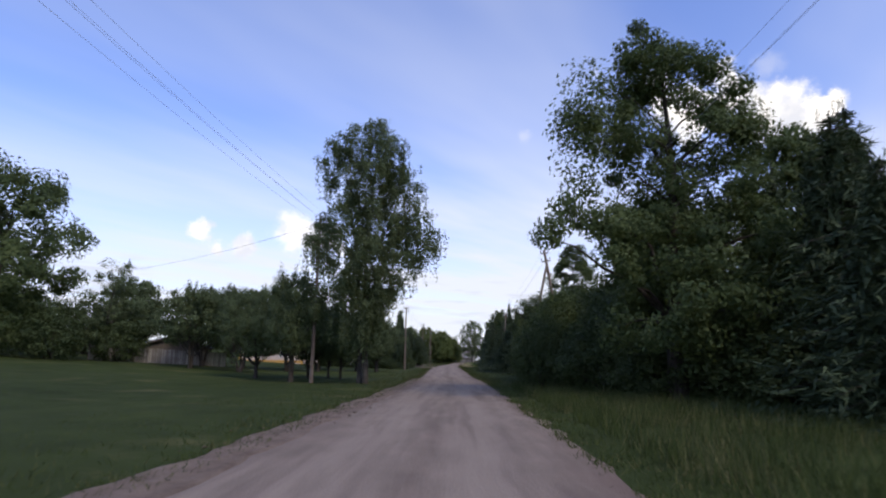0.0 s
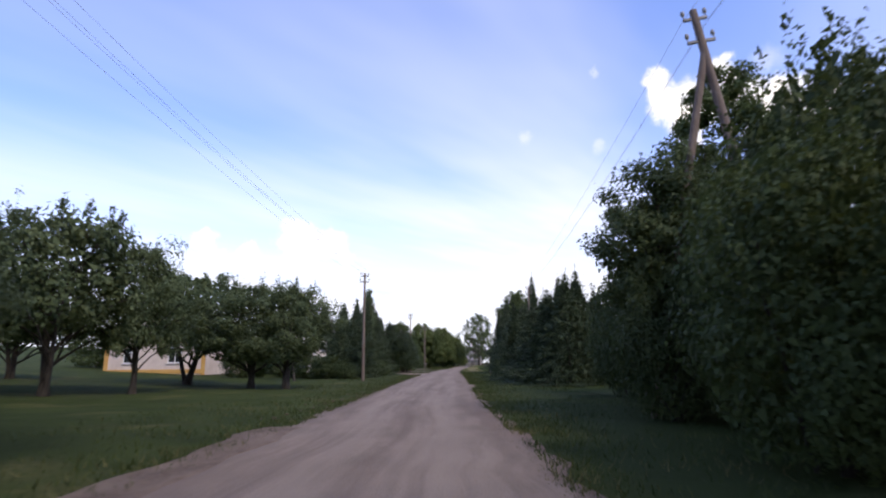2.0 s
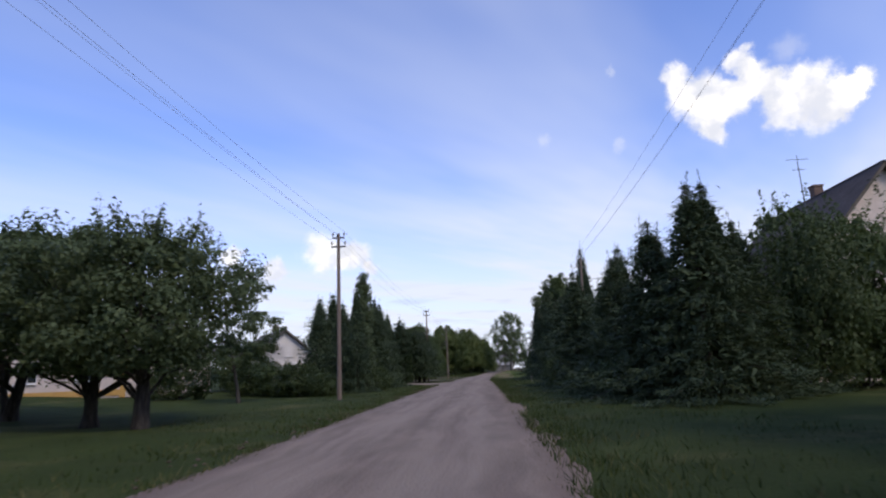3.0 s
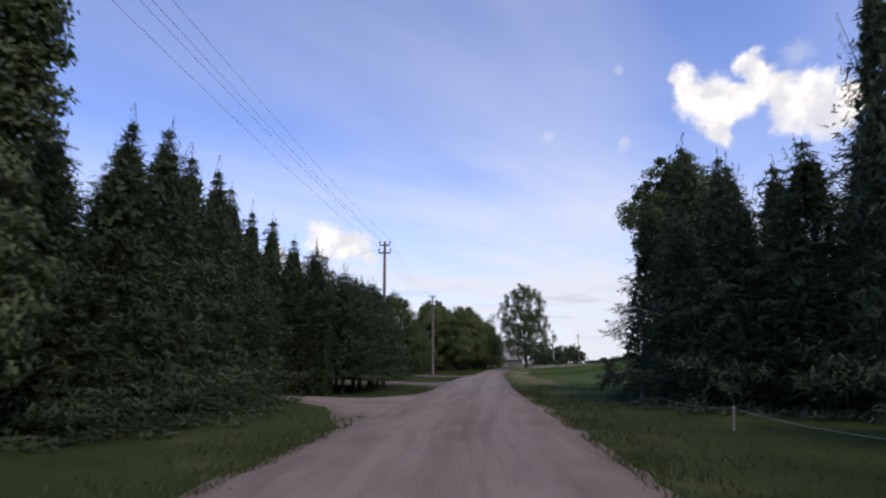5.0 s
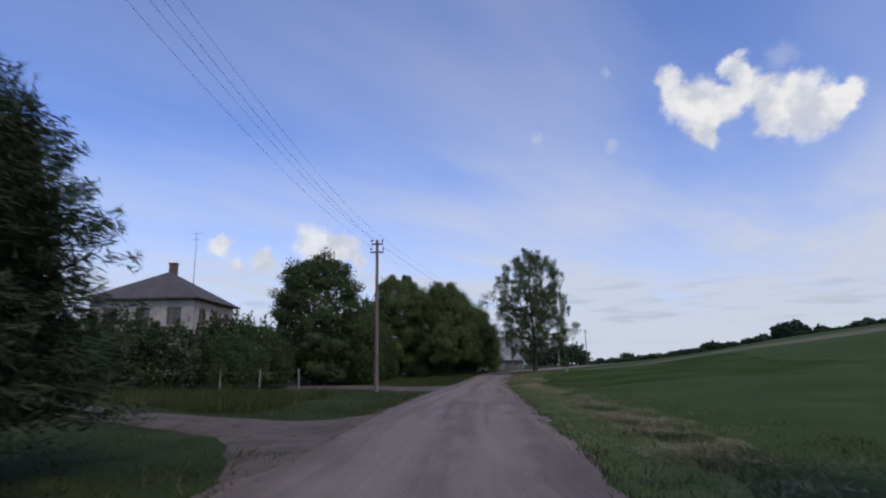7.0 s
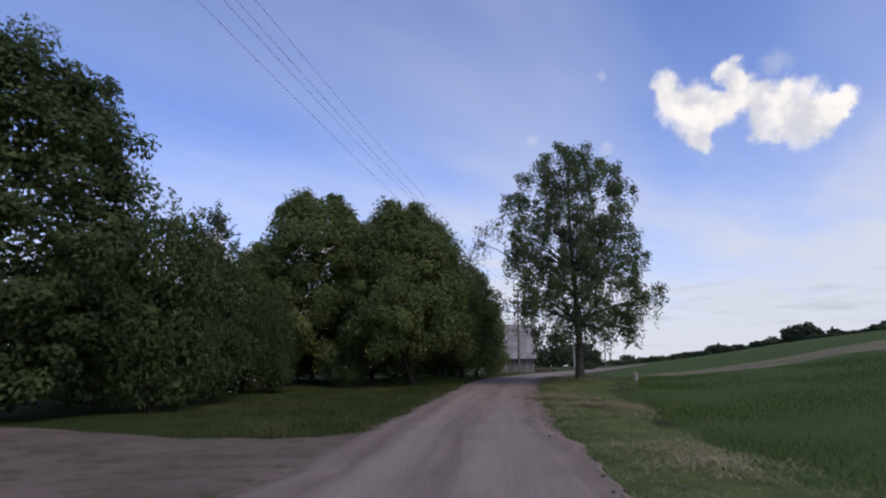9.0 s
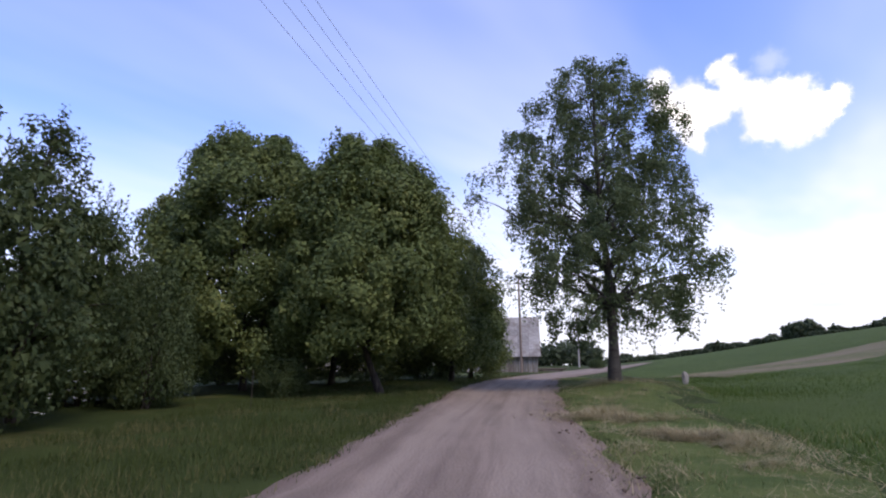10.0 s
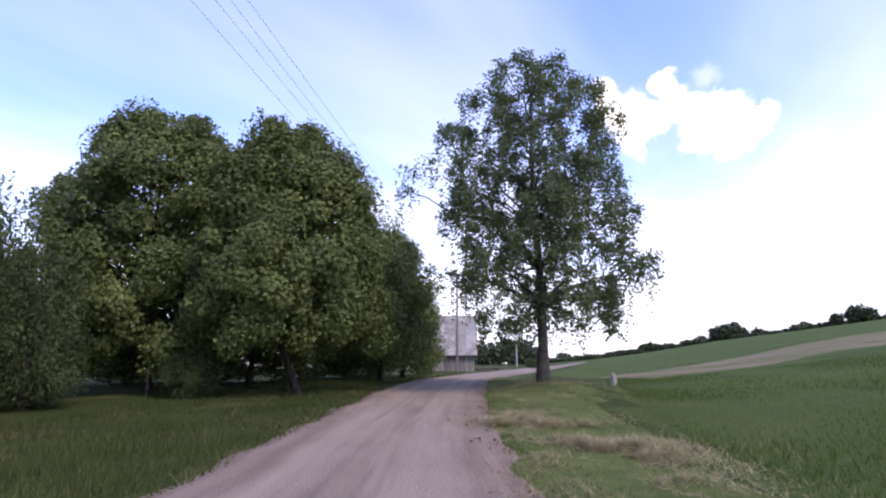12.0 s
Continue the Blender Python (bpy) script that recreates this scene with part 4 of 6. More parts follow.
grow("oak_tree", (-11.3, 151.0), "dark round broadleaf tree beside a driveway", "tree", BARK, LEAF_MAPLE, [((0, 0), 7.2, 0.24, (0.1, 0.1))], cl, 3.3, 62000, 0.122, limbs=24, clump_r=0.6, slim=0.85, inner=0.86)

# dark alder among the shrubs before the limes
cl, _ = crown_clumps(90, 0.8, 6.9, 1.9, [1.0, 1.0, 1.0, 0.9, 0.7, 0.5, 0.32, 0.15], 45.1, 0.25)
grow("alder_tree", (-8.9, 157.8), "slim dark alder among shrubs before the limes", "tree", BARK, LEAF_SHRUB, [((0, 0), 6.2, 0.12, (0.2, 0.1))], cl, 2.0, 15000, 0.105, limbs=40, clump_r=0.4, slim=0.7, shoots=24)

# dark tree between the maple and the spruces
cl, _ = crown_clumps(100, 2.0, 13.6, 3.6, DOME, 57.1, 0.3)
grow("maple_tree", (17.4, 28.5), "dark tall maple behind the large maple", "tree", BARK, LEAF_MAPLE, [((0, 0), 12, 0.24, (0.2, 0.2))], cl, 3.6, 26000, 0.2, limbs=24, clump_r=0.85, slim=0.8, inner=0.7)

# tree behind the shrubs before the braced pole
cl, _ = crown_clumps(110, 1.5, 10.9, 2.8, TALL, 37.1, 0.3)
shrub_maple = grow("maple_tree", (12.2, 37.6), "tall dark maple rising behind roadside shrubs", "tree", BARK, LEAF_MAPLE, [((0, 0), 10, 0.22, (-0.2, 0.2))], cl, 3.0, 32000, 0.15, limbs=30, clump_r=0.62, slim=0.8, inner=0.5)
place(shrub_maple, 11.9, 31.4, 1.05, 1.0, 130, "tall dark maple rising behind roadside shrubs", "tree")

# tall tree beyond the braced pole
cl, _ = crown_clumps(130, 1.5, 11.6, 2.6, TALL, 27.1, 0.3)
grow("maple_tree", (10.8, 51.4), "tall maple with gaps in its crown", "tree", BARK, LEAF_MAPLE, [((0, 0), 10, 0.2, (-0.3, 0.2))], cl, 2.9, 40000, 0.14, limbs=34, clump_r=0.58, slim=0.8)

# wild plum standing out of the shrubs by the braced pole
cl, _ = crown_clumps(120, 2.4, 6.4, 1.9, [0.6, 0.9, 1.0, 1.0, 0.9, 0.6, 0.3], 33.1, 0.3)
grow("plum_tree", (6.4, 45.5), "wild plum leaning out of roadside shrubs", "tree", BARK, LEAF_SHRUB, [((0, 0), 5.6, 0.1, (-0.5, 0.0))], cl, 2.0, 26000, 0.1, limbs=34, clump_r=0.5, slim=0.75, shoots=20)

# alder at the end of the spruce belt
cl, _ = crown_clumps(190, 3.0, 10.6, 2.5, [0.25, 0.4, 0.55, 0.75, 0.95, 1.0, 0.85, 0.6, 0.3], 17.1, 0.3)
grow("alder_tree", (8.9, 108.4), "dark alder leaning out of the spruce belt", "tree", BARK, LEAF_MAPLE, [((0, 0), 8, 0.18, (-0.5, 0.2))], cl, 2.4, 34000, 0.125, limbs=34, clump_r=0.5, slim=0.8, inner=0.45)

# tall tree far behind the orchard
cl, _ = crown_clumps(110, 2.0, 15.6, 5.6, DOME, 12.1, 0.4)
grow("broadleaf_tree", (-37.5, 47.5), "dark tall broadleaf tree behind the orchard", "tree", BARK, LEAF_MAPLE, [((0, 0), 12, 0.32, (0.2, 0))], cl, 5, 34000, 0.27, limbs=30, clump_r=1.5, slim=0.8)

# airy willow behind the orchard
cl, _ = crown_clumps(100, 1.6, 8.8, 3.2, [0.8, 1.0, 1.0, 0.8, 0.5, 0.3], 14.6, 0.25)
grow("willow_tree", (-29.6, 50.0), "airy pale willow behind the orchard", "tree", BARK, LEAF_APPLE, [((0, 0), 7, 0.16, (0.3, 0))], cl, 2.6, 12000, 0.16, limbs=24, clump_r=0.55, shoots=14)

# scruffy sapling alone at the field edge
cl = np.stack([RNG.normal(0, 0.16, 16) + np.where(np.arange(16) % 2, 0.14, -0.12), RNG.normal(0, 0.15, 16), np.linspace(0.2, 1.4, 16)], 1)
grow("young_tree", (5.7, 110.3), "small scruffy sapling alone at the field edge", "tree", BARK, LEAF_SHRUB, [((0.1, 0), 1.7, 0.025, (0.1, 0)), ((-0.1, 0), 1.4, 0.02, (-0.1, 0))], cl, 0.4, 3200, 0.065, limbs=12, clump_r=0.17, slim=0.6, squash=1.3)

# columnar poplar behind the spruces
cl, _ = crown_clumps(100, 0.9, 8.2, 0.62, [0.9, 1.0, 1.0, 0.95, 0.9, 0.85, 0.75, 0.5], 3.9, 0.2)
cl = np.concatenate([cl, np.stack([RNG.normal(0, 0.12, 22), RNG.normal(0, 0.12, 22), np.linspace(3.5, 8.7, 22)], 1)])
grow("poplar_tree", (-8.1, 91.3), "tall pointed poplar above the spruces", "tree", BARK, LEAF_BIRCH, [((0, 0), 8.6, 0.15, (0.1, 0))], cl, 1.8, 24000, 0.13, limbs=26, clump_r=0.42, slim=0.75)

# orchard: apple trees built three times, then repeated
apples = []
for k in range(4):
    cl, _ = crown_clumps(80, 1.5, 4.7, 2.4, FLAT_TOP, 20.0 + k * 3, 0.4)
    cl += RNG.normal(0, 0.22, cl.shape)
    apples.append(grow("apple_tree", (0, 0), "gnarled old apple tree standing in the lawn", "tree", BARK, LEAF_APPLE,
                       [((0, 0), 3.0, 0.15, (0.35 - 0.3 * k, 0.1)), ((0.1, 0), 3.2, 0.1, (-0.8 + 0.5 * k, 0.4))], cl, 2.3, 15000 if k < 3 else 7000, 0.105 if k < 3 else 0.15, limbs=30, clump_r=0.52, slim=0.7, inner=0.75, shoots=13))
for i, (x, y, s, sz) in enumerate(((-33.5, 60.5, 1.45, 1.15), (-22.5, 53, 1.15, 1.15), (-19.0, 53.5, 1.1, 1.2), (-16.6, 46.2, 0.95, 1.1), (-21.0, 47.2, 1.0, 1.1),
                                   (-9.4, 34.6, 0.78, 1.1), (-9.9, 40.8, 0.6, 0.85), (-8.6, 41.4, 0.6, 0.8), (-7.4, 39.6, 0.42, 0.75), (-12.6, 38.0, 0.8, 1.0),
                                   (-15.2, 54.5, 1.2, 1.25), (-7.9, 62.2, 1.0, 1.06), (-10.2, 63.6, 1.25, 1.14), (-15.0, 66.4, 1.35, 1.3), (-34.0, 62, 1.4, 1.6), (-24, 64, 1.3, 1.2), (-12.8, 56.5, 0.9, 1.1))):
    place(apples[i % 3 if x > -13 else 3], x, y, s * 1.1, sz * (1.2 if y < 60 else 1.04), 67.0 * i, group="apple trees of the orchard")
for a in apples:
    discard(a)

# young tree with a pale stem by the garden
cl, _ = crown_clumps(70, 1.7, 7.0, 1.9, [0.85, 1.0, 0.95, 0.8, 0.5], 31.0, 0.2)
grow("young_birch_tree", (-11.4, 76.4), "young birch with a leaning pale stem", "tree", BIRCH_BARK, LEAF_APPLE, [((0, 0), 6.6, 0.09, (-0.7, 0))], cl, 1.8, 15000, 0.12, droop=0.5, strand=0.6, limbs=16, clump_r=0.45)

# conifers
spruces = [spruce("spruce_tree", 7.0, 2.6, 1, 26, 15000, leaders=3, taper=0.82, spray=0.22), spruce("spruce_tree", 7.0, 2.4, 2, 28, 14500, taper=0.85, spray=0.22), spruce("spruce_tree", 7.0, 2.8, 3, 25, 15500, leaders=4, taper=0.78, spray=0.22),
           spruce("spruce_tree", 7.0, 2.7, 4, 22, 6500, leaders=2, spray=0.34, taper=0.75)]
# spruces: x, y, width, height
# in the garden and by the first driveway
GARDEN_SPRUCES = [
    (-11.2, 94, 1, 1.12), (-7.1, 84.2, 0.62, 1), (-9.6, 84.5, 0.7, 0.85), (-8.8, 92.8, 0.9, 0.86), (-8.2, 94.7, 0.9, 1.0), (-8.3, 96.4, 0.9, 1.08), (-8.5, 98.1, 0.9, 1.06), (-8.4, 99.6, 0.9, 1.07), (-8.6, 101, 0.86, 1.05), (-9.6, 102.0, 0.85, 1.08),
    (-9.4, 89.5, 1, 0.86), (-9.6, 96.5, 1, 1), (-9.2, 93.5, 1, 0.95), (-8.4, 87.2, 0.9, 0.72), (-14, 108.4, 1.3, 1.25), (-12, 108.6, 1.2, 1.22),
    (-10.3, 109.4, 1.05, 0.92), (-16.5, 108.5, 1.2, 1.25), (-12.8, 110.5, 1.1, 1.2), (-17.5, 112, 1.2, 1.4),
    (-10.5, 113, 1, 1.05), (-14.4, 120.4, 1.1, 1.6), (-8.05, 101.6, 0.72, 0.95), (-9.45, 110.3, 0.9, 1.08),
]
# behind the large maple
MAPLE_SPRUCES = [
    (12.9, 19, 1.25, 1.45), (15.2, 21.5, 1.3, 1.65), (11.2, 14.8, 1.1, 1), (18.5, 26, 1.7, 1.8), (14, 13, 1.4, 1.2), (13.6, 24, 1.0, 1.35),
    (16.5, 17.5, 1.6, 1.6), (15.4, 29.5, 1.0, 1.4), (16.6, 26, 1.1, 1.6),
]
# before the dark-roofed house
HOUSE_SPRUCES = [
    (7.2, 64.2, 0.95, 0.9), (8, 65.2, 1, 0.94), (6.4, 65.8, 0.9, 0.8), (9.3, 66.4, 0.8, 0.8), (5.3, 74.5, 0.85, 0.78), (6.6, 72.2, 0.9, 0.74),
    (7.6, 76.5, 1, 0.85), (6.3, 79, 0.9, 0.8), (5.8, 83, 0.9, 0.76), (7.4, 85.5, 1, 0.9), (9.2, 74, 1, 0.95), (9, 81, 1, 1),
    (5.9, 69, 0.85, 0.72),
]
# the belt before the field
BELT_SPRUCES = [
    (7.1, 102.6, 1.05, 1.28), (6.3, 104.4, 0.85, 1.1), (6.2, 101, 0.7, 0.9), (7.6, 106.4, 0.75, 0.95), (10.5, 108.5, 1.2, 1.2), (13.5, 109, 1.3, 1.25),
    (9.3, 104.2, 1.15, 1.25), (11.8, 100, 1.3, 1.22), (8.8, 98.2, 1.1, 1.05), (9.4, 95.6, 0.9, 1.55), (12.2, 94.5, 1.3, 1.5), (7, 99.4, 0.85, 1.05),
    (14.5, 104.5, 1.3, 1.35), (11.6, 105.4, 1.1, 1.3), (8.2, 90.4, 0.8, 0.9),
]


def plant_spruces(rows):
    for i, (x, y, s, h) in enumerate(rows):
        size = "dark spruce with drooping branches" if h < 1 else "tall dark spruce with drooping branches"
        place(spruces[3 if x > 10 or x < -10.2 else i % 3], x, y, s, h, 47.0 * i, size, "tree", "roadside spruces")


for rows in (GARDEN_SPRUCES, MAPLE_SPRUCES, HOUSE_SPRUCES, BELT_SPRUCES):
    plant_spruces(rows)
for s in spruces:
    discard(s)

# hedge trees by the second driveway: clear stems, crowns meeting
hedge_tree = spruce("hedge_spruce_tree", 5.5, 1.85, 6, 26, 24000, 0.22, 0.95, 9, 0.17, 0.5)
for i, (x, y, s, h) in enumerate(((-6.3, 108.2, 0.95, 1.0), (-6.2, 109.8, 0.98, 0.98), (-6.2, 111.3, 1.0, 1.0), (-6.0, 112.8, 1.04, 1.02), (-6.1, 114.2, 1.0, 0.98), (-6.1, 115.5, 0.95, 0.98), (-6.2, 116.5, 0.85, 0.96), (-8.0, 109.3, 1.05, 1.24), (-8.4, 110.8, 1.0, 1.08), (-8.3, 113.2, 1.0, 1.08), (-8.4, 115.4, 0.9, 1.02))):
    place(hedge_tree, x, y, s, h, 71.0 * i, "hedge spruce with bare lower stem, crowns touching", "tree", "row of hedge spruces")
discard(hedge_tree)

# shrubs and hedge trees
shrubs = [bush_shape("shrub", 4.0, 2.0, LEAF_SHRUB, 13500, 0.092, 0.5, 41, DOME), bush_shape("shrub", 4.0, 1.8, LEAF_MAPLE, 13500, 0.095, 0.5, 43, DOME), bush_shape("shrub", 4.0, 2.2, LEAF_SHRUB, 13500, 0.092, 0.5, 47, TALL),
          bush_shape("shrub", 4.0, 2.0, LEAF_SHRUB, 5500, 0.16, 0.5, 51, DOME), bush_shape("shrub", 4.0, 2.1, LEAF_MAPLE, 5500, 0.16, 0.5, 53, DOME)]
# shrubs: x, y, width, height
# round the braced pole and under the maple
BRACED_POLE_SHRUBS = [
    (4.7, 31.2, 0.75, 0.95), (6.3, 34.6, 1, 1.4), (7.4, 29, 1.1, 1), (9.6, 26.6, 1.2, 1), (5.3, 38.5, 0.8, 1), (7.3, 40.2, 1.1, 1.5),
    (9.4, 42.5, 1.2, 1.75), (6.4, 45.8, 0.7, 1.15), (7.7, 47.8, 0.95, 1.65), (8.4, 52, 1, 1.35), (10.8, 47.5, 1.2, 1.5), (7.6, 53.9, 0.75, 1.25),
    (12.5, 54, 1.5, 2.2), (11, 23, 1.2, 0.9), (12.5, 28.5, 1.3, 1.2), (13.5, 34, 1.3, 1.5), (11.4, 20.2, 1.1, 0.75), (8.6, 24.6, 1, 0.62),
    (9.6, 35, 1.2, 1.4), (7.3, 43.3, 0.75, 1.4), (6.5, 42.6, 0.5, 1.1), (5.7, 44.3, 0.55, 0.85),
]
# by the dark-roofed house and the field
HOUSE_SHRUBS = [
    (11, 66.5, 1, 1.5), (13.2, 67.5, 1.2, 1.45), (9.9, 70, 1, 1.3), (15.5, 68.5, 1.2, 1.3), (5.6, 67.8, 0.45, 0.35), (4.9, 78.2, 0.5, 0.42),
    (8.7, 111.6, 0.42, 0.4), (15.7, 211, 0.55, 0.28),
]
# by the driveways and the limes
BEND_SHRUBS = [
    (-9.9, 113.5, 0.9, 1.2), (-10, 117, 0.8, 1), (-15.5, 138.5, 1, 0.9), (-18.5, 139.5, 1, 1), (-12.8, 139.8, 0.9, 0.8), (-21.5, 140, 1.1, 1),
    (-14.5, 143, 0.9, 1.1), (-14, 146.4, 0.8, 1.05), (-16.2, 147, 0.8, 1.0), (-12.8, 146.9, 0.6, 0.85), (-8.4, 153.4, 0.95, 1.45), (-8.8, 156.4, 1, 1.35), (-7.6, 160.6, 0.6, 1), (-11.2, 161.6, 0.8, 1.2), (-10.4, 162.6, 0.7, 1.1),
    (-12.5, 156.5, 1.1, 1.5), (-9.4, 163.4, 0.9, 0.9), (-6.5, 171.5, 1.1, 0.7), (-3.4, 173, 1, 0.65), (-9.5, 170, 1.1, 0.8),
    (-1.2, 175.5, 0.9, 0.6), (-4.8, 163.5, 0.4, 0.33), (-9.9, 161.2, 0.85, 1.42),
]
# in the gardens
GARDEN_SHRUBS = [
    (-10.2, 82.2, 0.8, 0.5), (-12, 84.5, 0.9, 0.5), (-14.5, 86, 0.9, 0.55), (-8.3, 80.5, 0.5, 0.35), (-16.5, 80, 1, 0.7), (-6.4, 87.4, 0.5, 0.42),
    (-39, 62, 1.6, 1.4), (-43, 58, 1.6, 1.3), (-31, 45, 1.2, 0.9), (-35.5, 43, 1.4, 1.05), (-28.5, 49.5, 1.1, 0.85), (-40, 47, 1.5, 1.2),
    (-48, 66, 1.8, 1.6), (-44, 78, 1.6, 1.6), (-18, 92, 1.2, 1), (-34, 88, 1.4, 1),
]


def plant_shrubs(rows, dense=False):
    for i, (x, y, s, h) in enumerate(rows):
        label = "tall dense leafy shrub, deep green" if h > 1.25 else "dense leafy green shrub"
        place(shrubs[i % 3 if abs(x) < 9.2 or (dense and x > -13) else 3 + i % 2], x, y, s, h, 83.0 * i, label, "shrub", "roadside shrubs")


for rows in (BRACED_POLE_SHRUBS, GARDEN_SHRUBS):
    plant_shrubs(rows)
for rows in (HOUSE_SHRUBS, BEND_SHRUBS):
    plant_shrubs(rows, True)
for s in shrubs:
    discard(s)


def thuja(x, y, height, radius):
    ob = thing("thuja_tree", pose(x, y, land1(x, y) - 0.05), "narrow columnar thuja behind the hedge", "tree", "columnar thujas")
    rows = [tube_rows(trunk_line(height * 0.8, (0, 0), 0.01), np.linspace(0.07, 0.02, 10), 6)]
    v, f = join_tubes(rows)
    child("trunk", mesh_from("trunk", v, f, BARK, True), ob)
    n = 4200
    h = RNG.uniform(0, 1, n)
    r = radius * np.interp(h, [0, 0.1, 0.5, 0.85, 1], [0.8, 1, 0.95, 0.6, 0.06]) * RNG.uniform(0.6, 1.05, n)
    a = RNG.uniform(0, 6.283, n)
    p = np.stack([r * np.cos(a), r * np.sin(a), 0.1 + h * (height - 0.1)], 1)
    v, f = leaves(p, np.full(n, 0.15), -0.9, 0.5)
    child("crown", mesh_from("crown", v, f, THUJA), ob)


for x, y, h, r in ((-9.75, 107.75, 6.85, 0.44), (-10.7, 108.1, 7.4, 0.46)):
    thuja(x, y, h, r)


def clipped_hedge(x0, x1, y0, y1, h):
    cx, cy = (x0 + x1) / 2, (y0 + y1) / 2
    ob = thing("clipped_hedge", pose(cx, cy, land1(cx, cy)), "square clipped evergreen hedge by the driveway", "hedge")
    rows = [limb((RNG.uniform(-1.3, 1.3), RNG.uniform(-0.3, 0.3), 0), (RNG.uniform(-1.3, 1.3), RNG.uniform(-0.3, 0.3), h * 0.8), 0.04, 0.01, 0) for _ in range(10)]
    v, f = join_tubes(rows)
    child("stem", mesh_from("stem", v, f, BARK, True), ob)
    n = 20000
    p = np.stack([RNG.uniform(-1, 1, n), RNG.uniform(-1, 1, n), RNG.uniform(0, 1, n)], 1)
    k = RNG.integers(0, 3, n)
    s = RNG.choice([-1, 1], n)
    for ax in (0, 1):
        p[k == ax, ax] = s[k == ax] * RNG.uniform(0.9, 1.0, (k == ax).sum())
    p[k == 2, 2] = RNG.uniform(0.93, 1.0, (k == 2).sum())
    p *= np.array([(x1 - x0) / 2, (y1 - y0) / 2, h])
    v, f = leaves(p, np.full(n, 0.1), -0.2, 0.6)
    child("foliage", mesh_from("foliage", v, f, THUJA), ob)


clipped_hedge(-9.2, -6.5, 106.0, 107.4, 2.9)


# ---- far woods on the skyline ----
def far_wood(name, spots, label, size):
    vs, n = [], 0
    ps, ss = [], []
    for x, y, w, h in spots:
        k = int(100 + 32 * w)
        d = RNG.normal(size=(k, 3))
        d /= np.linalg.norm(d, axis=1)[:, None]
        lump = 1 + 0.45 * np.array([noise.noise((q[0] * 2 + x, q[1] * 2 + y, q[2] * 2)) for q in d])
        p = d * np.array([w, w, h * 0.5]) * (lump * RNG.uniform(0.45, 1.05, k))[:, None] + np.array([x, y, land1(x, y) + h * 0.48])
        ps.append(p)
        ss.append(np.full(k, size * (0.6 + 0.08 * h)))
    v, f = leaves(np.concatenate(ps), np.concatenate(ss), 0, 0.8)
    tagged(new(name, mesh_from(name, v, f, LEAF_FAR)), label, "far trees", kind="stuff")


spots = []
for i in range(120):
    a = radians(11 + 32 * (i / 119) ** 0.9)
    s = RNG.uniform(445, 500)
    spots.append((math.sin(a) * s, 126 + math.cos(a) * s, RNG.uniform(3, 6), RNG.uniform(1.8, 4.2)))
for a, s, w, h in ((27.9, 470, 4, 10), (28.6, 465, 5, 12), (29.4, 468, 4, 12), (29.9, 470, 4, 9), (26.8, 480, 4, 6), (31.2, 470, 4, 6), (22.6, 470, 5, 7), (22.0, 480, 4, 6), (34.5, 470, 4, 6), (36.6, 440, 4, 7), (37.8, 440, 5, 10), (38.6, 440, 5, 8), (15.0, 480, 5, 7)):
    spots.append((math.sin(radians(a)) * s, 126 + math.cos(radians(a)) * s, w, h))
far_wood("far_woods", spots, "distant dark tree line on the field's skyline", 2.2)
spots = [(22 + RNG.uniform(-3, 12), 290 + RNG.uniform(-8, 14), RNG.uniform(2.5, 4), RNG.uniform(4, 7)) for _ in range(16)]
spots += [(-30 + 6.0 * i, 330 + RNG.uniform(-10, 10), 5, RNG.uniform(7, 12)) for i in range(10)]
spots += [(-150 + 9.0 * i, 300 + RNG.uniform(-20, 20), 7, RNG.uniform(9, 15)) for i in range(14)]
far_wood("far_woods", spots, "distant bushes and trees beyond the bend", 0.9)


# ---- poles and wires ----
def crossarm(parent, z, width, name="crossarm"):
    bm = bmesh.new()
    box(bm, (width, 0.07, 0.08), bevel=0.01)
    arm = part(name, bm, STEEL, parent, m=pose(0, 0, z))
    for s in (-1, 1):
        p = [(s * width * 0.46, 0, 0.03), (s * width * 0.46, 0, 0.1), (s * width * 0.46, 0, 0.14), (s * width * 0.46, 0, 0.2), (s * width * 0.46, 0, 0.25), (s * width * 0.46, 0, 0.27)]
        v, f = tube_rows(p, [0.012, 0.014, 0.05, 0.055, 0.035, 0.005], 8)
        child("insulator", mesh_from("insulator", v, f, INSULATOR, True), arm)


def pole(x, y, height, material=None, label="", turn=0.0, lean=(0, 0), strut=None, r=0.115, arms=(0.1, 0.55)):
    ob = thing("utility_pole", pose(x, y, land1(x, y) - 0.1, lean[0], lean[1], turn), label, "utility pole", "poles of the power line")
    t = np.linspace(0, 1, 9)
    v, f = tube_rows(np.stack([0 * t, 0 * t, t * (height + 0.1)], 1), r * (1.0 - 0.36 * t), 10)
    child("shaft", mesh_from("shaft", v, f, material, True), ob)
    v, f = tube_rows([(0, 0, height + 0.1), (0, 0, height + 0.13), (0, 0, height + 0.14)], [r * 0.64, r * 0.5, 0.002], 10)
    child("cap", mesh_from("cap", v, f, material, True), ob)
    for i, d in enumerate(arms):
        crossarm(ob, height - d, 0.62 if i == 0 else 0.72)
    if strut:
        a, b = strut
        t = np.linspace(0, 1, 5)
        p = np.stack([a[0] * (1 - t), a[1] * (1 - t), a[2] + t * (height - b - a[2])], 1)
        v, f = tube_rows(p, 0.12 - 0.03 * t, 9)
        child("strut", mesh_from("strut", v, f, material, True), ob)
    return ob


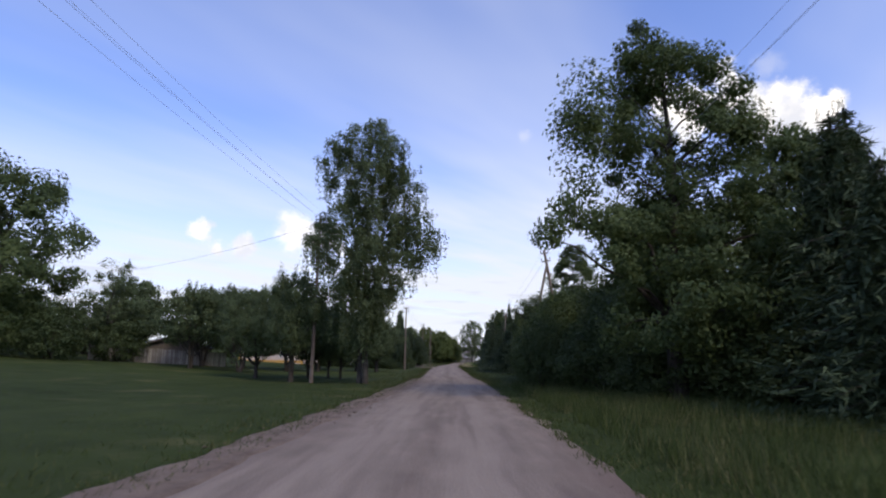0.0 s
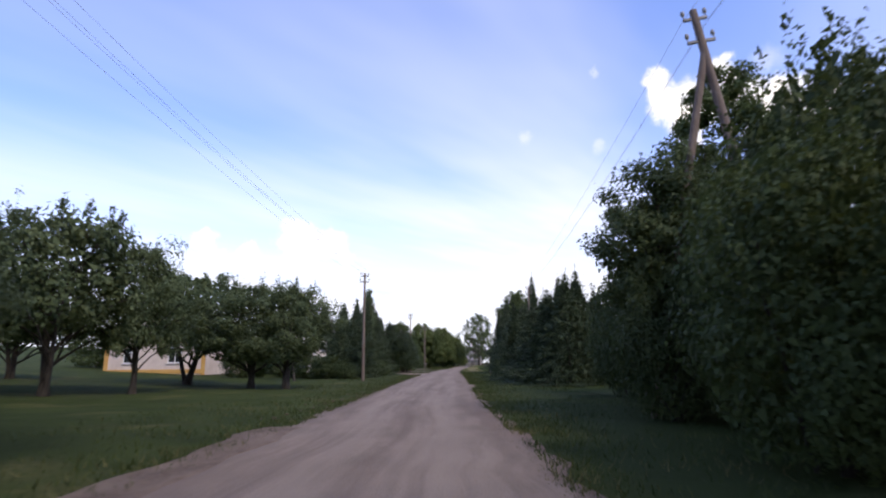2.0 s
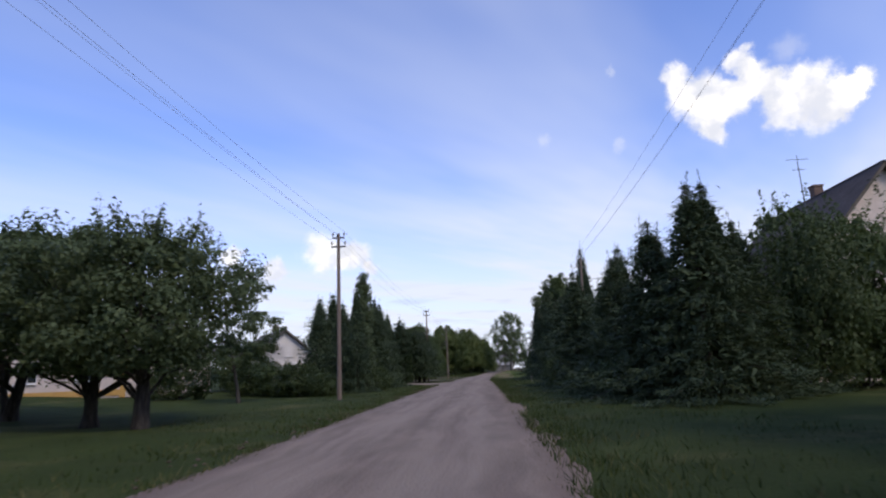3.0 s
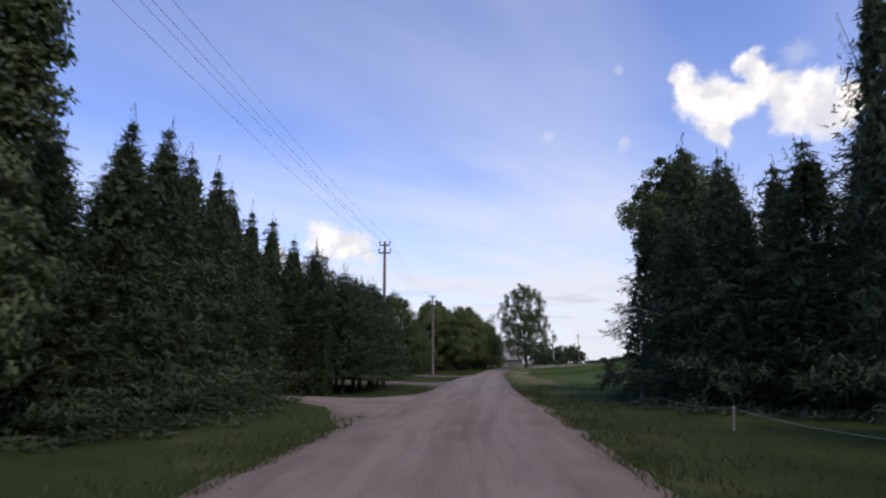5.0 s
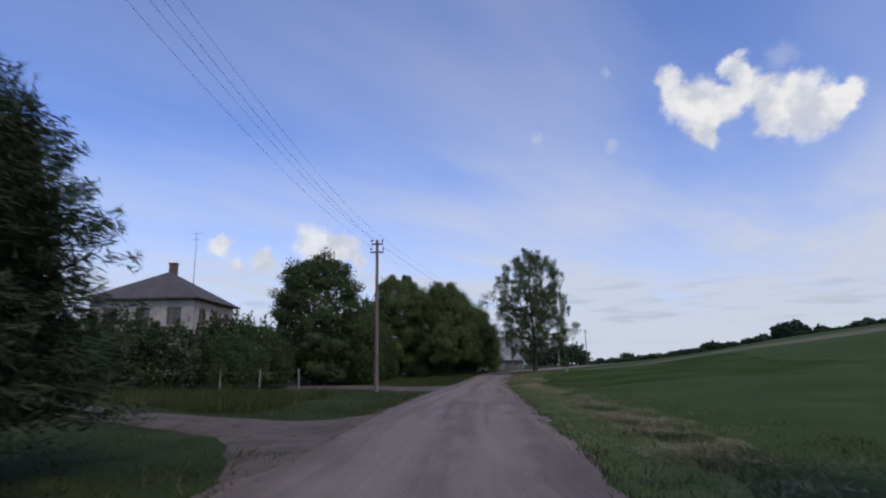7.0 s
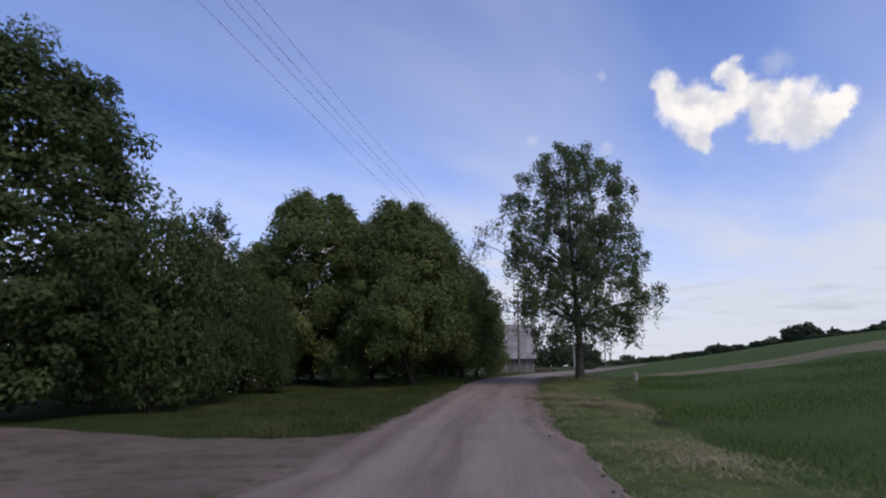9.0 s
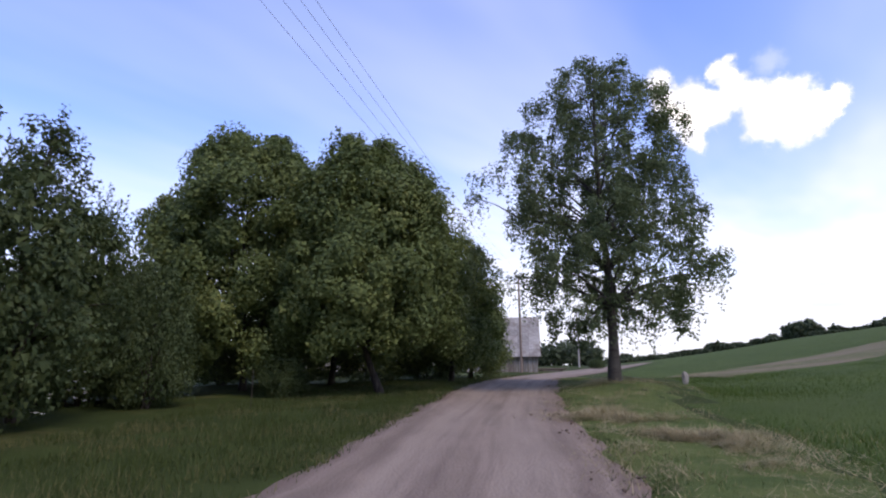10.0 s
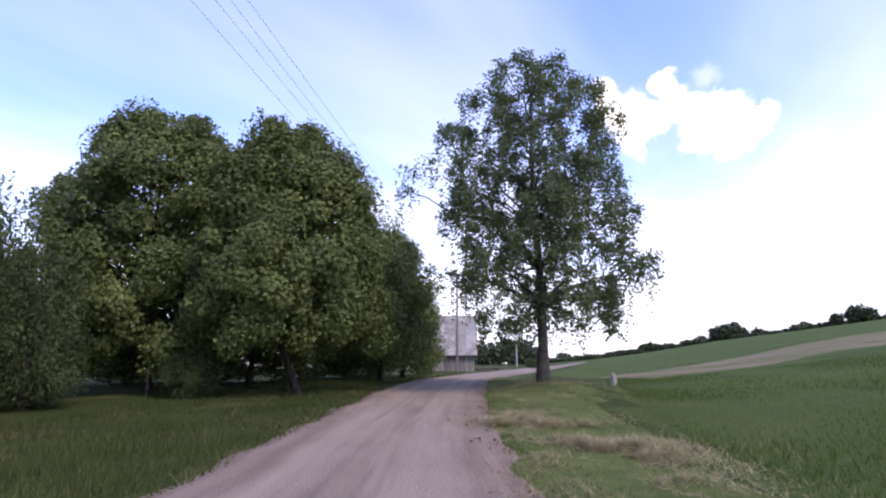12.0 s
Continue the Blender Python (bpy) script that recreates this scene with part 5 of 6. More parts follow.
POLES = [(-8.1, 34.3, 9.9), (-5.9, 74.9, 8.0), (-5.65, 115.0, 8.25), (-5.0, 139.6, 8.0), (5.7, 194.5, 8.1), (17.2, 228.0, 8.4)]
for i, (x, y, h) in enumerate(POLES):
    pole(x, y, h, material=POLE_WOOD if i != 5 else POLE_CONCRETE, label="grey-brown timber utility pole with two crossarms" if i != 5 else "pale concrete utility pole with two crossarms")
pole(8.9, 45.0, 10.15, POLE_WOOD, "braced timber utility pole with a slanting strut", lean=(0, -9.5), strut=((-3.3, 0.25, 0.55), 1.05), r=0.15, arms=(0.12, 0.75))
pole(7.9, 88.6, 8.6, POLE_WOOD, "leaning timber utility pole behind spruces", lean=(0, 2), turn=8)
pole(26.4, 247.0, 8.2, POLE_WOOD, "far timber utility pole beyond the bend")


def wire(a, b, sag, r=0.0045):
    t = np.linspace(0, 1, 26)
    p = np.asarray(a)[None, :] * (1 - t[:, None]) + np.asarray(b)[None, :] * t[:, None]
    p[:, 2] -= sag * 4 * t * (1 - t)
    v, f = tube_rows(p, np.full(26, r), 5)
    ob = new("overhead_wire", mesh_from("overhead_wire", v, f, WIRE, True))
    tagged(ob, "thin dark overhead power wire between poles", "power wire", "overhead wires")


chain = [(-8.4, -10, 9.0)] + POLES
for (ax, ay, ah), (bx, by, bh) in zip(chain[:-1], chain[1:]):
    for off, dz in ((-0.29, 0.12), (0.29, 0.12), (-0.33, -0.33), (0.33, -0.33)):
        wire((ax + off, ay, land1(ax, ay) + ah + dz), (bx + off, by, land1(bx, by) + bh + dz), 0.55 if by < 150 else 0.9)
for off in (-0.29, 0.29, 0.33):
    wire((7.2 + off, 44.9, 9.7), (7.9 + off, 88.6, 8.7), 0.5)
    wire((7.4 + off, -6, 9.4), (7.2 + off, 44.9, 9.7), 0.5)
wire((-8.3, 34.3, 9.4), (-37.5, 54.0, 8.6), 0.8, 0.009)
wire((-5.9, 115.0, 7.85), (-11.5, 114.0, 6.4), 0.12)


# ---- buildings ----
def flat_panel(w, h, d, holes):
    """A wall panel in the xz plane, d thick, with rectangular openings (x, z, w, h) cut through it."""
    xs = sorted({-w / 2, w / 2, *[q for hx, hz, hw, hh in holes for q in (hx - hw / 2, hx + hw / 2)]})
    zs = sorted({0.0, h, *[q for hx, hz, hw, hh in holes for q in (hz, hz + hh)]})
    bm = bmesh.new()
    for a, b in zip(xs[:-1], xs[1:]):
        for c, e in zip(zs[:-1], zs[1:]):
            mx, mz = (a + b) / 2, (c + e) / 2
            if any(abs(mx - hx) < hw / 2 and hz < mz < hz + hh for hx, hz, hw, hh in holes):
                continue
            box(bm, (b - a, d, e - c), (mx, 0, mz))
    bmesh.ops.remove_doubles(bm, verts=bm.verts, dist=0.0005)
    return bm


def window(parent, m, w, h, frame_mat, sill=True):
    bm = bmesh.new()
    for sx in (-1, 1):
        box(bm, (0.08, 0.1, h), (sx * (w / 2 - 0.04), 0, h / 2))
    for z in (0.04, h - 0.04):
        box(bm, (w - 0.17, 0.1, 0.08), (0, 0, z))
    box(bm, (0.06, 0.09, h - 0.17), (0, 0, h / 2))
    box(bm, (w / 2 - 0.12, 0.08, 0.05), (-w / 4 + 0.02, 0, h * 0.68))
    box(bm, (w / 2 - 0.12, 0.08, 0.05), (w / 4 - 0.02, 0, h * 0.68))
    win = part("window", bm, frame_mat, parent, m=m)
    for sx in (-1, 1):
        bm = bmesh.new()
        box(bm, (w / 2 - 0.1, 0.02, h - 0.16), (sx * (w / 4 - 0.015), 0.02, h / 2))
        part("pane", bm, GLASS, win)
    if sill:
        bm = bmesh.new()
        box(bm, (w + 0.14, 0.2, 0.05), (0, -0.1, -0.03), bevel=0.008)
        part("sill", bm, frame_mat, win)


def gable_house(name, x, y, turn, w, d, eave, ridge, wall, roof_mat, label, wins_front=(), wins_side=(), trim=None, frame_mat=FRAME_WHITE, chimney=True):
    """A house with its gable end towards -y (before turning): w wide, d deep."""
    z0 = land1(x, y) - 0.15
    ob = thing(name, pose(x, y, z0, 0, 0, turn), label, "house")
    t = 0.3
    front = [(a, b, c, e) for a, b, c, e in wins_front]
    side = [(a, b, c, e) for a, b, c, e in wins_side]
    part("wall", flat_panel(w, eave, t, front), wall, ob, m=pose(0, -d / 2 + t / 2, 0))
    part("wall", flat_panel(w, eave, t, []), wall, ob, m=pose(0, d / 2 - t / 2, 0))
    part("wall", flat_panel(d - 2 * t, eave, t, side), wall, ob, m=pose(w / 2 - t / 2, 0, 0, 0, 0, 90))
    part("wall", flat_panel(d - 2 * t, eave, t, []), wall, ob, m=pose(-w / 2 + t / 2, 0, 0, 0, 0, -90))
    for s in (-1, 1):
        bm = bmesh.new()
        vs = [bm.verts.new(q) for q in ((-w / 2, -t / 2, 0), (w / 2, -t / 2, 0), (0, -t / 2, ridge - eave), (-w / 2, t / 2, 0), (w / 2, t / 2, 0), (0, t / 2, ridge - eave))]
        for q in ((0, 1, 2), (5, 4, 3), (0, 3, 4, 1), (1, 4, 5, 2), (2, 5, 3, 0)):
            bm.faces.new([vs[k] for k in q])
        part("gable", bm, wall, ob, m=pose(0, s * (d / 2 - t / 2), eave))
    slope = math.hypot(w / 2 + 0.45, (ridge - eave) * (w / 2 + 0.45) / (w / 2))
    ang = math.degrees(math.atan2(ridge - eave, w / 2))
    for s in (-1, 1):
        bm = bmesh.new()
        box(bm, (slope, d + 0.8, 0.12), (s * slope / 2, 0, 0))
        roof = part("roof", bm, SHED_WOOD, ob, m=pose(0, 0, ridge + 0.1, 0, s * ang, 0))
        gx, gy = np.linspace(0, slope + 0.03, 9), np.linspace(-d / 2 - 0.43, d / 2 + 0.43, int(d / 0.045))
        X, Y = np.meshgrid(gx, gy)
        Z = 0.1 + 0.022 * np.cos(Y / 0.177 * 6.283) - 0.01 * (X % 1.2)
        i, j = np.meshgrid(np.arange(len(gy) - 1), np.arange(len(gx) - 1), indexing="ij")
        f = np.stack([i * 9 + j, i * 9 + j + 1, (i + 1) * 9 + j + 1, (i + 1) * 9 + j], -1).reshape(-1, 4)
        child("roofing_sheet", mesh_from("roofing_sheet", np.stack([s * X, Y, Z], -1).reshape(-1, 3), f if s > 0 else f[:, ::-1], roof_mat), roof)
    bm = bmesh.new()
    box(bm, (0.3, d + 0.84, 0.08), (0, 0, ridge + 0.17), bevel=0.03)
    part("ridge_cap", bm, roof_mat, ob)
    for hx, hz, hw, hh in front:
        window(ob, pose(hx, -d / 2 + 0.1, hz), hw, hh, frame_mat)
    for hx, hz, hw, hh in side:
        window(ob, pose(w / 2 - 0.1, hx, hz, 0, 0, 90), hw, hh, frame_mat)
    if trim:
        for sx in (-1, 1):
            bm = bmesh.new()
            box(bm, (0.35, 0.06, eave), (sx * (w / 2 - 0.175), -d / 2 - 0.03, eave / 2))
            part("corner_trim", bm, trim, ob)
        bm = bmesh.new()
        box(bm, (w - 0.72, 0.05, 0.35), (0, -d / 2 - 0.025, 0.3))
        part("plinth", bm, trim, ob)
    if chimney:
        bm = bmesh.new()
        box(bm, (0.48, 0.48, 1.2), (0.5, 0.8, ridge + 0.3), bevel=0.02)
        box(bm, (0.56, 0.56, 0.1), (0.5, 0.8, ridge + 0.94))
        part("chimney", bm, DARK_BRICK, ob)
    return ob


gable_house("house", -24.8, 86.5, -4, 9.2, 9.5, 2.9, 6.0, PLASTER, ROOF_GREY, "cream plastered house with ochre corners and grey gable roof",
            [(-2.2, 1.0, 1.5, 1.35), (1.8, 1.0, 1.3, 1.35), (-0.2, 3.5, 0.9, 0.9)], [(0, 1.0, 1.3, 1.3)], TRIM_OCHRE)
gable_house("house", -20.0, 104, 35, 6.5, 8.5, 2.6, 5.2, PLASTER_WHITE, ROOF_GREY, "white house with steep grey gable roof behind the garden", [(0.6, 0.9, 1.1, 1.2), (0.4, 2.9, 0.8, 0.9)], [(1, 1.0, 1.2, 1.2)])
gable_house("house", 18.9, 78.0, 0, 8.6, 10, 4.4, 9.2, PLASTER, ROOF_DARK, "house with dark steep roof behind garden shrubs", [(0.5, 1.0, 1.2, 1.3)], [(1.2, 1.0, 1.2, 1.3), (-2.4, 1.0, 1.2, 1.3)])
gable_house("shed", -27.2, 57.0, 25, 6.2, 4.6, 1.5, 2.5, SHED_WOOD, ROOF_BLUE, "low dark shed with pale blue sheet roof", chimney=False)
gable_house("house", -13, 212, 12, 8, 9, 2.6, 5.0, PLASTER_WHITE, ROOF_GREY, "white house half hidden behind the lime trees", [(-2, 0.9, 1.2, 1.2), (2, 0.9, 1.2, 1.2)], [(1, 1, 1.1, 1.2)])


def hip_house():
    x, y = -27.1, 159.5
    w, d, eave, ridge = 8.6, 8.6, 6.4, 9.3
    z0 = land1(x, y) - 0.2
    ob = thing("house", pose(x, y, z0, 0, 0, 2), "two-storey pale brick house with grey hip roof", "house")
    t = 0.35
    for k in range(4):
        holes = [(-2.6, 1.1, 1.2, 1.5), (0.1, 1.1, 1.2, 1.5), (2.7, 1.1, 1.2, 1.5), (-2.6, 4.3, 1.2, 1.4), (0.1, 4.3, 1.2, 1.4), (2.7, 4.3, 1.2, 1.4)]
        ln = w if k % 2 == 0 else w - 2 * t
        m = pose(0, 0, 0, 0, 0, 90 * k) @ pose(0, -w / 2 + t / 2, 0)
        part("wall", flat_panel(ln, eave, t, holes), PLASTER_WORN if k == 0 else BRICK, ob, m=m)
        for hx, hz, hw, hh in holes:
            window(ob, m @ pose(hx, -0.05, hz), hw, hh, FRAME_BROWN, False)
        bm = bmesh.new()
        box(bm, (w + 0.04, 0.05, 0.3), (0, -0.2, 2.75))
        part("string_course", bm, BRICK_WALL, ob, m=m)
    e = w / 2 + 0.5
    for k in range(4):
        bm = bmesh.new()
        vs = [bm.verts.new(q) for q in ((-e, -e, 0), (e, -e, 0), (0, 0, ridge - eave), (-e, -e, -0.12), (e, -e, -0.12), (0, 0, ridge - eave - 0.12))]
        for q in ((0, 1, 2), (5, 4, 3), (0, 3, 4, 1), (1, 4, 5, 2), (2, 5, 3, 0)):
            bm.faces.new([vs[i] for i in q])
        part("roof", bm, ROOF_BROWN, ob, m=pose(0, 0, eave + 0.08, 0, 0, 90 * k))
    bm = bmesh.new()
    box(bm, (0.6, 0.55, 1.1), (0.2, 0.2, ridge + 0.25), bevel=0.02)
    box(bm, (0.7, 0.65, 0.12), (0.2, 0.2, ridge + 0.83))
    part("chimney", bm, DARK_BRICK, ob)
    v, f = join_tubes([tube_rows([(4.0, -4.0, 6.2), (4.0, -4.0, 9), (4.0, -4.0, 12.2)], [0.03, 0.025, 0.015], 6), tube_rows([(3.5, -4.0, 11.9), (4.5, -4.0, 11.9)], [0.012, 0.012], 5), tube_rows([(3.65, -4.0, 11.4), (4.35, -4.0, 11.4)], [0.012, 0.012], 5)])
    child("antenna", mesh_from("antenna", v, f, STEEL, True), ob, "thin television antenna mast")


hip_house()
v, f = join_tubes([tube_rows([(0, 0, 0), (0, 0, 3), (0, 0, 4.6)], [0.03, 0.025, 0.015], 6), tube_rows([(-0.5, 0, 4.4), (0.5, 0, 4.4)], [0.015, 0.015], 5), tube_rows([(-0.3, 0, 3.9), (0.3, 0, 3.9)], [0.015, 0.015], 5)])
ob = new("antenna_mast", mesh_from("antenna_mast", v, f, STEEL, True))
ob.matrix_basis = pose(16.0, 74, land1(16.0, 74) + 5.6)
tagged(ob, "thin television antenna mast above the dark roof", "antenna")


def barn():
    x, y = 4.6, 200.5
    w, d, eave, ridge = 6.4, 6.0, 1.55, 4.9
    ob = thing("barn", pose(x, y, land1(x, y) - 0.05, 0, 0, -6), "old grey plank barn with patched sheet roof", "barn")
    bm = bmesh.new()
    box(bm, (w - 0.2, d - 0.2, eave), (0, 0, eave / 2))
    part("frame_body", bm, SHED_WOOD, ob)
    me = bpy.data.meshes.new("plank")
    bm = bmesh.new()
    box(bm, (0.34, 0.04, eave + 0.05), (0, 0, eave / 2), bevel=0.008)
    bm.to_mesh(me)
    bm.free()
    me.materials.append(PLANK)
    n = int(w / 0.42)
    for i in range(n):
        child("plank", me, ob, m=pose(-w / 2 + 0.25 + i * 0.42, -d / 2 + 0.05 + random.uniform(-0.02, 0.02), random.uniform(-0.05, 0.03), 0, random.uniform(-0.8, 0.8), 0))
    for i in range(int(d / 0.42)):
        child("plank", me, ob, m=pose(w / 2 - 0.06, -d / 2 + 0.3 + i * 0.42, 0, 0, 0, 90))
    # upright ends of the loft
    for s in (-1, 1):
        bm = bmesh.new()
        vs = [bm.verts.new(q) for q in ((-0.05, -d / 2, 0), (-0.05, d / 2, 0), (-0.05, 0, ridge - eave), (0.05, -d / 2, 0), (0.05, d / 2, 0), (0.05, 0, ridge - eave))]
        for q in ((0, 1, 2), (5, 4, 3), (0, 3, 4, 1), (1, 4, 5, 2), (2, 5, 3, 0)):
            bm.faces.new([vs[k] for k in q])
        part("gable", bm, SHED_WOOD, ob, m=pose(s * (w / 2 - 0.1), 0, eave))
    slope = math.hypot(d / 2 + 0.35, ridge - eave + 0.3)
    ang = math.degrees(math.atan2(ridge - eave + 0.3, d / 2 + 0.35))
    me = bpy.data.meshes.new("roof_sheet")
    bm = bmesh.new()
    box(bm, (0.96, slope / 6 + 0.06, 0.02), (0, 0, 0), bevel=0.004)
    bm.to_mesh(me)
    bm.free()
    me.materials.append(SHEET)
    for s in (-1, 1):
        base = pose(0, s * (d / 2 + 0.35), eave - 0.2, s * -ang if s > 0 else ang, 0, 0)
        bm = bmesh.new()
        box(bm, (w + 0.5, slope, 0.06), (0, -s * slope / 2, -0.06))
        roof = part("roof", bm, SHED_WOOD, ob, m=base)
        for r in range(6):
            for c in range(7):
                child("roof_sheet", me, roof, m=pose(-w / 2 + 0.25 + c * 0.98, -s * (slope / 12 + r * slope / 6), 0.008 + 0.004 * (c % 2), random.uniform(-0.6, 0.6) - s * 0.7, 0, random.uniform(-0.8, 0.8)))


barn()
bm = bmesh.new()
for i in range(9):
    box(bm, (random.uniform(0.8, 1.8), 0.12, 0.1), (random.uniform(-0.8, 0.8), random.uniform(-0.25, 0.25), 0.06 + 0.09 * (i // 3)), Euler((0, 0, random.uniform(-0.2, 0.2))).to_matrix(), 0.02)
me = bpy.data.meshes.new("log_pile")
bm.to_mesh(me)
bm.free()
me.materials.append(SHED_WOOD)
ob = new("log_pile", me)
ob.matrix_basis = pose(9.0, 198.5, land1(9.0, 198.5))
tagged(ob, "low dark pile of logs on the grass", "log pile")


# ---- fences, stones ----
def fence_post(x, y, h, r, material, label, group):
    t = np.linspace(0, 1, 4)
    v, f = tube_rows(np.stack([0.02 * t, 0 * t, t * h], 1), [r * 1.05, r, r * 0.97, r * 0.9], 7)
    v2, f2 = tube_rows([(0.02, 0, h), (0.02, 0, h + 0.02), (0.02, 0, h + 0.025)], [r * 0.9, r * 0.6, 0.002], 7)
    v, f = join_tubes([(v, f), (v2, f2)])
    ob = new("fence_post", mesh_from("fence_post", v, f, material, True))
    ob.matrix_basis = pose(x, y, land1(x, y) - 0.04, random.uniform(-3, 3), random.uniform(-3, 3))
    return tagged(ob, label, "fence post", group)


TAPE = [(6.6, 82.0), (5.6, 88.0), (4.5, 94.0), (5.0, 102.2), (6.4, 108.4)]
for x, y in TAPE:
    fence_post(x, y, 0.48, 0.024, FENCE_WOOD, "short pale post of a tape fence", "tape fence posts")
for (ax, ay), (bx, by) in zip(TAPE[:-1], TAPE[1:]):
    t = np.linspace(0, 1, 14)
    p = np.stack([ax + (bx - ax) * t, ay + (by - ay) * t, land(ax + (bx - ax) * t, ay + (by - ay) * t) + 0.42 - 0.16 * 4 * t * (1 - t)], 1)
    v, f = tube_rows(p, np.full(14, 0.005), 5)
    tagged(new("fence_tape", mesh_from("fence_tape", v, f, ROPE, True)), "sagging pale fence tape between short posts", "fence tape", "fence tapes")
def board_fence(ax, ay, bx, by, h):
    """A weathered upright-board fence between two points."""
    length, turn = math.hypot(bx - ax, by - ay), math.degrees(math.atan2(by - ay, bx - ax))
    ob = thing("board_fence", pose(ax, ay, land1(ax, ay), 0, 0, turn), "weathered grey upright-board fence behind the orchard", "fence")
    bm = bmesh.new()
    box(bm, (0.13, 0.022, h), (0, 0, h / 2), bevel=0.004)
    me = bpy.data.meshes.new("board")
    bm.to_mesh(me)
    bm.free()
    me.materials.append(PLANK)
    rise = (land1(bx, by) - land1(ax, ay)) / length
    n = int(length / 0.155)
    for i in range(n):
        child("board", me, ob, m=pose(0.08 + i * 0.155, -0.05, rise * i * 0.155 + random.uniform(-0.04, 0.04), 0, random.uniform(-1.5, 1.5)))
    for z in (0.3, h - 0.3):
        v, f = tube_rows([(0, 0, z), (length / 2, 0, z + rise * length / 2), (length, 0, z + rise * length)], [0.035, 0.035, 0.035], 4, 0.785)
        child("rail", mesh_from("rail", v, f, SHED_WOOD), ob)
    for i in range(int(length / 2.2) + 1):
        bm = bmesh.new()
        box(bm, (0.09, 0.09, h + 0.2), (i * 2.2, 0.08, h / 2 + rise * i * 2.2), bevel=0.01)
        part("post", bm, SHED_WOOD, ob)


board_fence(-30.5, 49.0, -21.0, 54.6, 1.25)
for i in range(9):
    x, y = -8.4 - 2.1 * i, 137.5 + 0.35 * i
    fence_post(x, y, 1.3, 0.035, FENCE_WOOD, "grey weathered garden fence post", "garden fence posts")
for i in range(8):
    x, y = -8.4 - 2.1 * i, 137.5 + 0.35 * i
    bm = bmesh.new()
    for z in (0.5, 1.1):
        box(bm, (2.1, 0.014, 0.016), (-1.05, 0.05, z), bevel=0.003)
    me = bpy.data.meshes.new("fence_rail")
    bm.to_mesh(me)
    bm.free()
    me.materials.append(SHED_WOOD)
    ob = new("fence_rail", me)
    ob.matrix_basis = pose(x, y, land1(x, y), 0, 0, -9.5)
    tagged(ob, "thin grey garden fence rails", "fence rail", "garden fence rails")
for x, y, h in ((-4.8, 160.6, 1.0),):
    fence_post(x, y, h, 0.01, BARK, "thin dark wooden stake in the tall grass", "stakes")


def boulder(x, y, sx, sz, label):
    bm = bmesh.new()
    bmesh.ops.create_icosphere(bm, subdivisions=3, radius=0.5)
    for v in bm.verts:
        v.co *= 1 + 0.35 * noise.noise(v.co * 2.3 + Vector((x, y, 0)))
        v.co.x, v.co.y, v.co.z = v.co.x * sx, v.co.y * sx * 0.8, v.co.z * sz
    me = bpy.data.meshes.new("boulder")
    bm.to_mesh(me)
    bm.free()
    me.materials.append(STONE)
    me.polygons.foreach_set("use_smooth", np.ones(len(me.polygons), bool))
    ob = new("boulder", me)
    ob.matrix_basis = pose(x, y, land1(x, y) + sz * 0.36, 0, 0, x * 40)
    tagged(ob, label, "boulder")


boulder(9.3, 168.4, 0.26, 0.55, "upright pale stone at the field corner")


# ---- grass, hay, clods ----
def blades(name, xy, height, width, material, label, category, lean=0.5):
    n = len(xy)
    z = land(xy[:, 0], xy[:, 1])
    h = height * RNG.uniform(0.45, 1.25, n)
    a = RNG.uniform(0, 6.283, n)
    w = width * RNG.uniform(0.6, 1.3, n)
    dx, dy = np.cos(a) * w, np.sin(a) * w
    base = np.stack([xy[:, 0], xy[:, 1], z - 0.03], 1)
    l = base + np.stack([-dx, -dy, 0 * dx], 1)
    r = base + np.stack([dx, dy, 0 * dx], 1)
    b = RNG.normal(0, lean, (n, 2)) * h[:, None]
    tip = base + np.stack([b[:, 0], b[:, 1], h], 1)
    V = np.stack([l, r, tip], 1).reshape(-1, 3)
    ob = new(name, mesh_from(name, V, np.arange(3 * n).reshape(n, 3), material))
    return tagged(ob, label, category, kind="stuff")


def verge(n, y0, y1, d0, d1, side, power=1.6):
    y = RNG.uniform(y0, y1, n)
    d = d0 + (d1 - d0) * RNG.uniform(0, 1, n) ** power
    x = road_mid(y) + side * (road_half(y) + d)
    keep = np.ones(n, bool)
    if side < 0:
        for c, w in ((101.4, 4.3), (121.6, 3.4), (144.0, 4.2)):
            keep &= np.abs(y - c - 0.4 * d) > w - 0.5 * np.minimum(d, 4)
    tuft = np.array([noise.noise((q * 0.8, s * 0.8, 5)) for q, s in zip(x, y)])
    keep &= RNG.uniform(-0.55, 0.35, n) < tuft
    return np.stack([x, y], 1)[keep]


blades("verge_grass", verge(45000, 0, 122, -0.25, 4.5, 1), 0.13, 0.010, BLADE, "short green roadside grass with dry stems", "grass")
blades("verge_grass", verge(65000, 0, 185, -0.25, 5.0, -1), 0.13, 0.010, BLADE, "short green roadside grass with dry stems", "grass")
blades("verge_grass", verge(36000, 0, 178, -0.45, 0.7, 1, 1.0), 0.07, 0.008, BLADE, "short grass creeping over the gravel edge", "grass")
blades("verge_grass", verge(36000, 0, 178, -0.45, 0.7, -1, 1.0), 0.07, 0.008, BLADE, "short grass creeping over the gravel edge", "grass")
meadow = np.stack([RNG.uniform(-22, -6.5, 26000), RNG.uniform(127, 138, 26000)], 1)
meadow = meadow[(meadow[:, 1] > 129.2 - 0.83 * (meadow[:, 0] + 11)) & (meadow[:, 1] < 137.2 - 0.17 * (meadow[:, 0] + 8.4))]
blades("tall_grass", meadow, 0.5, 0.011, BLADE, "tall uncut grass before the garden fence", "grass", 0.25)
